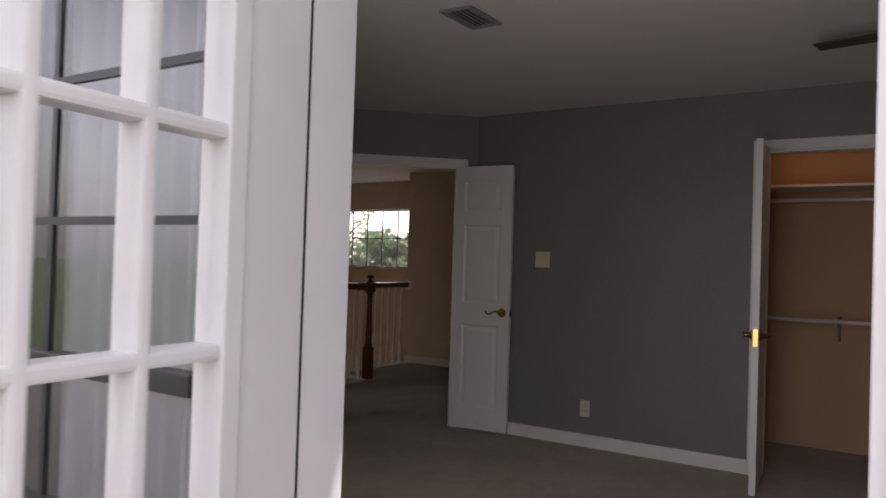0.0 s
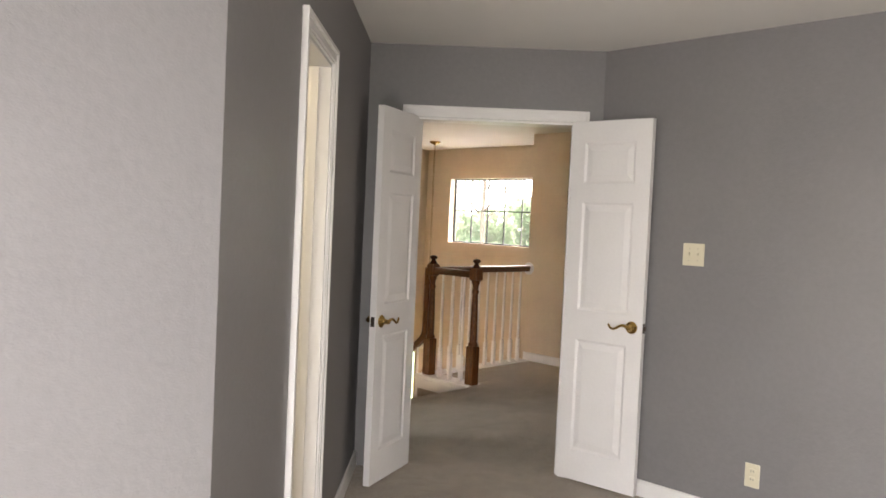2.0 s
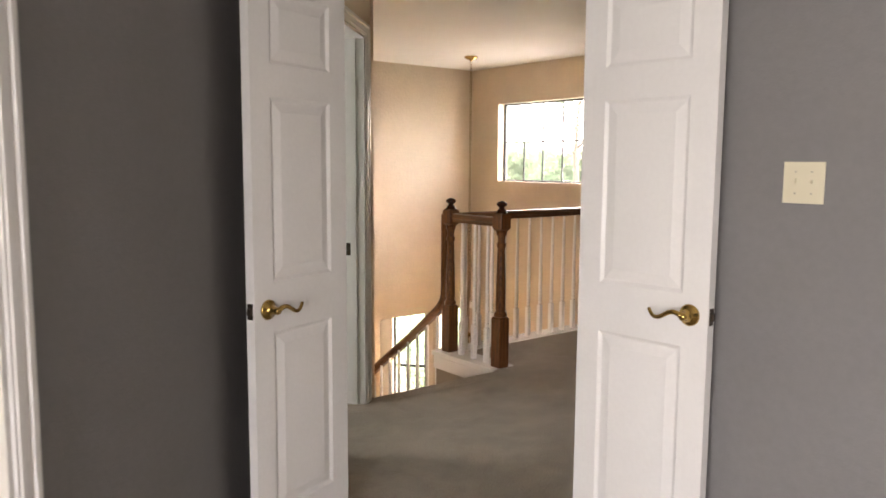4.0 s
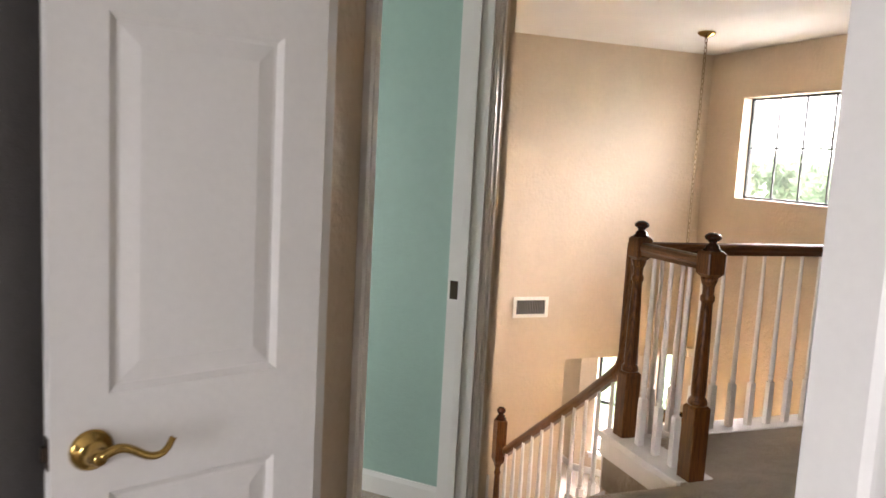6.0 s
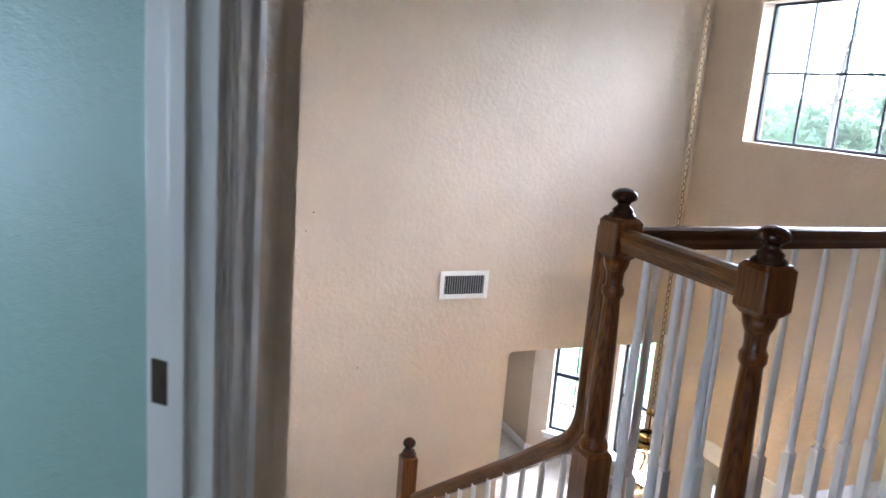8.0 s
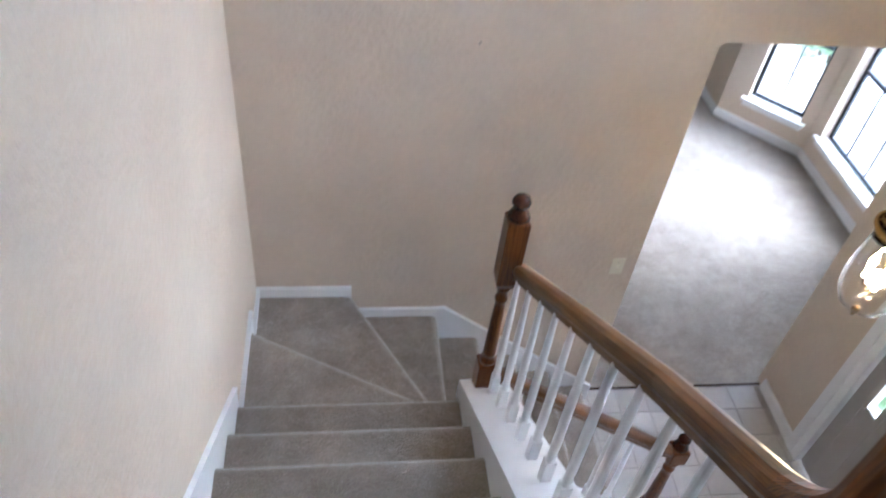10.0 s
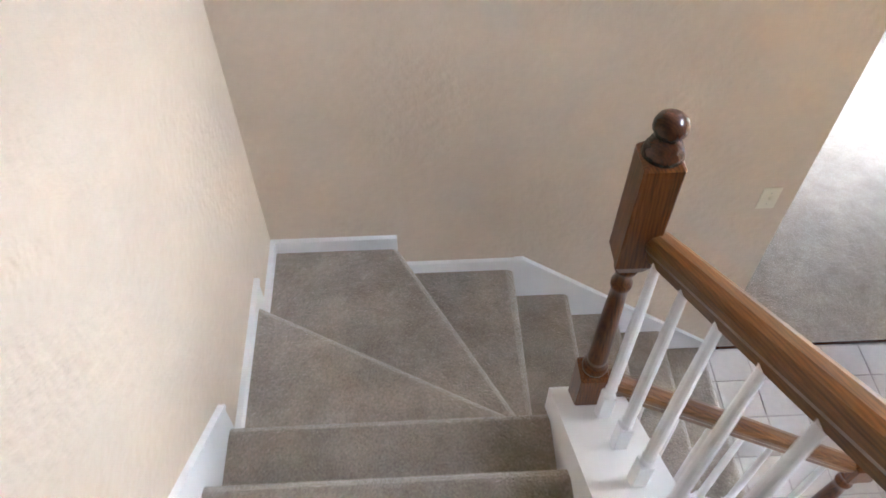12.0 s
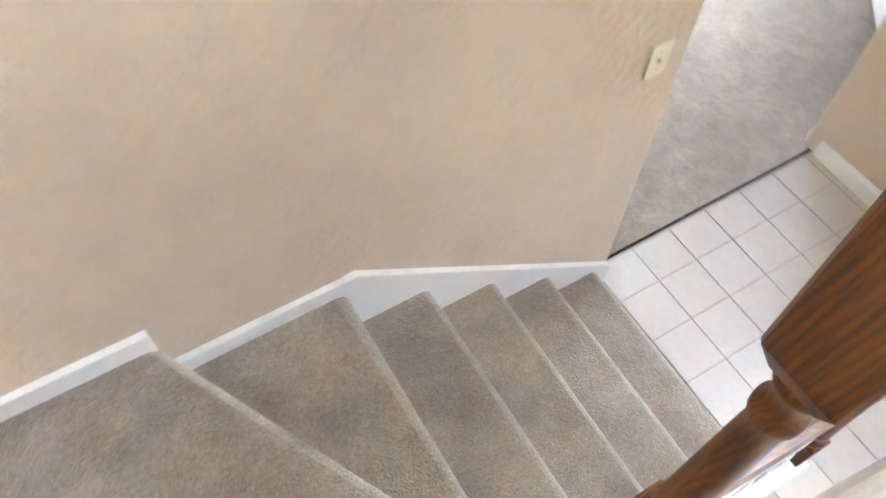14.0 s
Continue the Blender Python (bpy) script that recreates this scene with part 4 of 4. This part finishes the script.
lathe(bm, [(r, z) for r, z in out[::-1]] + [(r - 0.003, z) for r, z in out[:-1]] + [(0.010, -0.919)], 32)
j = part("glass_jar", bm, JAR, lamp, smooth=True)
j.visible_shadow = False
bm = bmesh.new()
lathe(bm, [(0.004, -0.968), (0.012, -0.948), (0.016, -0.933), (0.008, -0.924)], 16)
part("bottom_finial", bm, BRASS, lamp, smooth=True)
bm = bmesh.new()
tube(bm, [(0, 0, -0.36), (0, 0, -0.80)], 0.005, 8)
for k in range(3):
    a = 2 * math.pi * k / 3
    tube(bm, [(0, 0, -0.80), (math.cos(a) * 0.03, math.sin(a) * 0.03, -0.815), (math.cos(a) * 0.045, math.sin(a) * 0.045, -0.78)], 0.004, 6)
part("candle_arms", bm, BRASS, lamp)
for k in range(3):
    a = 2 * math.pi * k / 3
    bm = bmesh.new()
    lathe(bm, [(0.009, -0.78), (0.009, -0.735), (0.011, -0.73), (0.017, -0.705), (0.010, -0.67), (0.002, -0.65)], 12, at=(math.cos(a) * 0.045, math.sin(a) * 0.045, 0))
    part("candle_bulb", bm, FLAME, lamp)

# ---- vents, switches, outlets ----
def grille(name, m, w, h, slats, upright, mat, label, rim=0.03):
    """Built in the plane z=0 of m, standing out along +z."""
    top = empty(name)
    top.matrix_basis = m
    bm = bmesh.new()
    for q in ((-w / 2, -h / 2, -w / 2 + rim, h / 2), (w / 2 - rim, -h / 2, w / 2, h / 2), (-w / 2 + rim, -h / 2, w / 2 - rim, -h / 2 + rim), (-w / 2 + rim, h / 2 - rim, w / 2 - rim, h / 2)):
        box(bm, q[0], q[1], 0.001, q[2], q[3], 0.011, 0.003)
    part("frame", bm, mat, top)
    bm = bmesh.new()
    box(bm, -w / 2 + rim, -h / 2 + rim, 0.001, w / 2 - rim, h / 2 - rim, 0.002)
    part("backing", bm, VOID, top)
    n = slats
    for i in range(n):
        bm = bmesh.new()
        if upright:
            x = -w / 2 + rim + (w - 2 * rim) * (i + 0.5) / n
            box(bm, x - 0.0018, -h / 2 + rim, 0.002, x + 0.0018, h / 2 - rim, 0.009)
        else:
            y = -h / 2 + rim + (h - 2 * rim) * (i + 0.5) / n
            box(bm, -w / 2 + rim, y - 0.002, 0.002, w / 2 - rim, y + 0.002, 0.009)
        part("slat", bm, SLAT, top)
    return tagged(top, label, "vent")


grille("wall_vent", pose(6.612, 7.885, 0.160, 90, 0, 0), 0.33, 0.18, 17, True, IVORY, "white metal return vent with upright slats on the beige wall")
grille("ceiling_vent", pose(2.55, 1.605, CZ - 0.001, 180, 0, 0), 0.29, 0.17, 5, False, VENT, "grey ceiling register with dark slots", 0.025)


def plate(name, m, w, h, kind, mat, label, cat):
    top = empty(name)
    top.matrix_basis = m
    bm = bmesh.new()
    box(bm, -w / 2, -h / 2, 0.0005, w / 2, h / 2, 0.006, 0.0025)
    part("cover_plate", bm, mat, top)
    if kind == "outlet":
        for y in (-0.02, 0.02):
            bm = bmesh.new()
            lathe(bm, [(0.0165, 0.006), (0.016, 0.0075)], 20, at=(0, y, 0))
            r = part("receptacle", bm, mat, top)
            bm = bmesh.new()
            for x in (-0.006, 0.006):
                box(bm, x - 0.001, y - 0.002, 0.007, x + 0.001, y + 0.007, 0.0079)
            part("slot", bm, VOID, r)
    else:
        n = kind
        for i in range(n):
            x = (i - (n - 1) / 2) * 0.046
            bm = bmesh.new()
            box(bm, x - 0.005, -0.012, 0.0055, x + 0.005, 0.012, 0.0072)
            part("toggle_slot", bm, mat, top)
            bm = bmesh.new()
            box(bm, x - 0.004, -0.002, 0.006, x + 0.004, 0.010, 0.016, 0.0015)
            part("toggle", bm, mat, top)
            for y in (-0.03, 0.03):
                bm = bmesh.new()
                lathe(bm, [(0.003, 0.0055), (0.0028, 0.0068)], 10, at=(x, y, 0))
                part("screw", bm, SCREW, top)
    return tagged(top, label, cat, group="light switches" if cat == "switch" else "")


plate("light_switch", pose(4.659, 2.212, 1.321, 90, 0, -90), 0.116, 0.116, 2, ALMOND, "almond double light switch on the grey wall", "switch")
plate("wall_outlet", pose(4.659, 1.848, 0.27, 90, 0, -90), 0.072, 0.116, "outlet", ALMOND, "almond wall outlet low on the grey wall", "outlet")
plate("light_switch", pose(6.875, 7.885, -1.662, 90, 0, 0), 0.072, 0.116, 1, ALMOND, "almond light switch on the beige wall beside the opening", "switch")
plate("light_switch", pose(4.338, 5.247, 1.30, 90, 0, -45), 0.116, 0.116, 2, IVORY, "white double light switch on the mint wall", "switch")

bm = bmesh.new()
box(bm, 8.19, 7.78, -0.31, 8.249, 7.85, -0.23, 0.01)
tagged(finish("alarm_sensor", bm, IVORY), "small white alarm sensor in the corner of the wall", "sensor")

# strike plate on the mint doorway
bm = bmesh.new()
m, n = along(*GW)
box(bm, 0.155, -0.112, 0.853, 0.159, -0.080, 0.923, 0.001, m)
box(bm, 0.157, -0.103, 0.876, 0.160, -0.089, 0.903, 0.001, m)
tagged(finish("strike_plate", bm, DARKBRASS), "dark metal strike plate on the white jamb", "hardware")

# ---- closet fittings ----
bm = bmesh.new()
box(bm, 5.35, -1.29, 1.885, 5.745, 1.49, 1.905, 0.003)
tagged(finish("closet_shelf", bm, WHITE), "white closet shelf fixed to the wall", "shelf")
bm = bmesh.new()
tube(bm, [(5.45, -1.29, 1.80), (5.45, 1.49, 1.80)], 0.015, 10)
tagged(finish("closet_rod", bm, WHITE, smooth=True), "white closet hanging rod under the shelf", "rod")
bm = bmesh.new()
tube(bm, [(5.45, -1.29, 0.95), (5.45, 1.49, 0.95)], 0.015, 10)
for y in (0.35, -0.5):
    tube(bm, [(5.745, y, 0.80), (5.47, y, 0.945)], 0.008, 6)
    tube(bm, [(5.745, y, 0.80), (5.745, y, 0.97), (5.46, y, 0.97)], 0.008, 6)
tagged(finish("closet_rod", bm, WHITE, smooth=True), "lower closet hanging rod on brackets", "rod")

# ---- ceiling fan ----
fan = tagged(empty("ceiling_fan", (3.45, -0.38, 0), 0), "dark bladed ceiling fan close to the ceiling", "fan")
bm = bmesh.new()
lathe(bm, [(0.05, 2.24), (0.11, 2.26), (0.12, 2.33), (0.08, 2.37), (0.07, CZ - 0.001)], 24)
part("motor_housing", bm, FANWOOD, fan, smooth=True)
for k in range(5):
    bm = bmesh.new()
    box(bm, 0.14, -0.06, 2.368, 0.66, 0.06, 2.376, 0.003, Matrix.Rotation(radians(80 + 72 * k), 4, "Z"))
    part("blade", bm, FANWOOD, fan)

# ---- curtain and outdoors ----
bm = bmesh.new()
n = 56
top_v, bot_v = [], []
for i in range(n + 1):
    y = 0.875 + 0.885 * i / n
    x = 0.70 + 0.022 * math.sin(i * 1.15) + 0.01 * math.sin(i * 0.37)
    top_v.append(bm.verts.new((x, y, 2.2)))
    bot_v.append(bm.verts.new((x + 0.02 * math.sin(i * 0.5), y - 0.03 * (1 - i / n), 0.03)))
for i in range(n):
    bm.faces.new((top_v[i], top_v[i + 1], bot_v[i + 1], bot_v[i]))
cur = finish("sheer_curtain", bm, SHEER, smooth=True)
sol = cur.modifiers.new("thickness", "SOLIDIFY")
sol.thickness = 0.003
tagged(cur, "white sheer curtain beside the garden door", "curtain")
bm = bmesh.new()
tube(bm, [(0.70, 0.81, 2.215), (0.70, 1.80, 2.215)], 0.012, 10)
box(bm, 0.606, 0.82, 2.205, 0.705, 0.835, 2.225, 0.002)
box(bm, 0.606, 1.775, 2.205, 0.705, 1.79, 2.225, 0.002)
tagged(finish("curtain_rod", bm, WHITE), "white curtain rod above the bedroom window", "rod")

bm = bmesh.new()
box(bm, -9.0, -6.0, -0.12, 0.335, 8.0, -0.05, 0.004)
tagged(finish("deck", bm, DECK), "weathered balcony deck outside the garden door", "deck", kind="structure")
bm = bmesh.new()
prism(bm, [(-400, -400), (400, -400), (400, 400), (-400, 400)], FZ - 0.5, FZ - 0.3)
tagged(finish("ground", bm, GRASS), "green lawn around the house", "ground", kind="structure")

# ---- small marks and hardware ----
for x, z in ((5.238, 0.599), (5.636, 0.609)):
    bm = bmesh.new()
    tube(bm, [(x, 7.887, z), (x + 0.001, 7.868, z + 0.004)], 0.0022, 8)
    tube(bm, [(x + 0.001, 7.868, z + 0.004), (x + 0.001, 7.866, z + 0.0045)], 0.0045, 8)
    tagged(finish("wall_nail", bm, DARKBRASS), "small dark nail in the beige wall", "nail", group="wall nails")
m, n = along(*LW)
for z in (0.22, 1.72):
    bm = bmesh.new()
    box(bm, 1.364, -0.118, z, 1.367, -0.085, z + 0.09, 0.001, m)
    tube(bm, [m @ Vector((1.369, -0.122, z)), m @ Vector((1.369, -0.122, z + 0.09))], 0.006, 8)
    tagged(finish("door_hinge", bm, BRASS), "brass hinge on the white bath door jamb", "hinge", group="bath door hinges")

# scuffs on the stairwell walls
for x, z, h2 in ((5.221, -0.162, 0.045), (5.60, 0.50, 0.012), (5.95, -0.35, 0.015)):
    bm = bmesh.new()
    bmesh.ops.create_uvsphere(bm, u_segments=10, v_segments=6, radius=1, matrix=Matrix.Translation((x, 7.886, z)) @ Matrix.Diagonal((0.006, 0.0012, h2 / 2, 1)))
    tagged(finish("wall_scuff", bm, material("scuff", (0.33, 0.29, 0.25), 0.8)), "small dark scuff on the beige wall", "scuff", group="wall scuffs")

# ---- outdoors ----
bm = bmesh.new()
prism(bm, [(10.2, 2.0), (22.0, 2.0), (22.0, 13.0), (10.2, 13.0)], FZ - 0.298, FZ - 0.26)
tagged(finish("pavement", bm, CONCRETE), "pale concrete forecourt in front of the house", "pavement", kind="structure")


def foliage(bm, cx, cy, cz, rx, rz, count, size, rng):
    for _ in range(count):
        while True:
            p = Vector((rng.uniform(-1, 1), rng.uniform(-1, 1), rng.uniform(-1, 1)))
            if 0.25 < p.length < 1:
                break
        p = p * (0.75 + 0.25 * noise.noise(p * 2.3 + Vector((cx, cy, 0))))
        c0 = Vector((cx + p.x * rx, cy + p.y * rx, cz + p.z * rz))
        u = Vector((rng.uniform(-1, 1), rng.uniform(-1, 1), rng.uniform(-1, 1))).normalized() * size
        v = u.orthogonal().normalized() * size * 0.6
        bm.faces.new([bm.verts.new(c0 + q) for q in (-u, v, u, -v)])


rng = random.Random(5)
bm = bmesh.new()
for k in range(60):
    a = radians(-6 + 1.45 * k + rng.uniform(-0.5, 0.5))
    d = 62 + rng.uniform(-7, 7)
    x, y = 5 + d * math.cos(a), 5 + d * math.sin(a)
    h2 = rng.uniform(4.4, 6.2)
    tube(bm, [(x, y, FZ - 0.3), (x + 0.1, y, FZ + h2)], [0.2, 0.1], 6)
    for q in range(4):
        foliage(bm, x + rng.uniform(-1.2, 1.2), y + rng.uniform(-1.4, 1.4), FZ + h2 + rng.uniform(-3.4, 0.8), 2.2, 1.7, 230, 0.34, rng)
tagged(finish("far_trees", bm, LEAF), "row of far green trees beyond the forecourt", "trees", kind="stuff")
tree = empty("tree", (38.0, 33.0, FZ - 0.3))
bm = bmesh.new()
tube(bm, [(0, 0, 0), (0.05, 0.1, 2.6), (-0.05, 0.15, 5.4), (0.1, 0.1, 8.4)], [0.24, 0.19, 0.14, 0.07], 8)
tips = []
for q in range(9):
    a = q * 2.4
    z = 4.6 + q * 0.45
    tip = (2.0 * math.cos(a) + rng.uniform(-0.3, 0.3), 2.0 * math.sin(a) + rng.uniform(-0.3, 0.3), z + 1.6)
    tips.append(tip)
    tube(bm, [(0, 0.12, z), (tip[0] * 0.5, tip[1] * 0.5, z + 1.0), tip], [0.08, 0.05, 0.02], 6)
part("trunk", bm, BARK, tree)
bm = bmesh.new()
for tip in tips + [(0, 0, 9.6), (0.6, -0.5, 8.8)]:
    foliage(bm, tip[0], tip[1], tip[2], 1.3, 0.9, 70, 0.16, rng)
part("crown", bm, LEAF, tree)
tagged(tree, "leafy street tree with an open crown on the lawn", "tree")
for x, y, r in ((11.0, 12.4, 0.7), (11.6, 13.4, 0.8), (10.9, 8.6, 0.45)):
    top = empty("shrub", (x, y, FZ - 0.3))
    bm = bmesh.new()
    for q in range(5):
        tube(bm, [(0, 0, 0), (0.3 * r * math.cos(q * 1.3), 0.3 * r * math.sin(q * 1.3), 0.7 * r)], [0.025, 0.012], 6)
    part("stems", bm, OAK_DARK, top)
    bm = bmesh.new()
    foliage(bm, 0, 0, r * 0.9, r, r * 0.85, 700, 0.05, rng)
    part("leaves", bm, LEAF, top)
    tagged(top, "dense green garden shrub near the bay window", "shrub", group="garden shrubs")

# ---- foyer tiles ----
def tile_mesh(w, d):
    me = bpy.data.meshes.new("tile")
    bm = bmesh.new()
    box(bm, 0, 0, -0.006, w, d, 0.0, 0.0015)
    bm.to_mesh(me)
    bm.free()
    me.materials.append(TILE)
    return me


PITCH, JOINT = 0.2005, 0.006
full, cut_row = tile_mesh(PITCH - JOINT, PITCH - JOINT), tile_mesh(PITCH - JOINT, 0.172)
cut_side, cut_both = tile_mesh(0.042, PITCH - JOINT), tile_mesh(0.042, 0.172)
foyer = bpy.data.objects["floor_foyer"]
for i in range(-1, 10):
    for j2 in range(17):
        x, y = 7.999 + JOINT / 2 - PITCH * i, 7.763 + JOINT / 2 - PITCH * j2
        if x < 6.06 or (x < 6.75 and y > 6.82):
            continue
        o = new("tile", (cut_both if j2 == 0 else cut_side) if i == -1 else (cut_row if j2 == 0 else full))
        o.location = (x, y, FZ + 0.002)
        o.parent = foyer
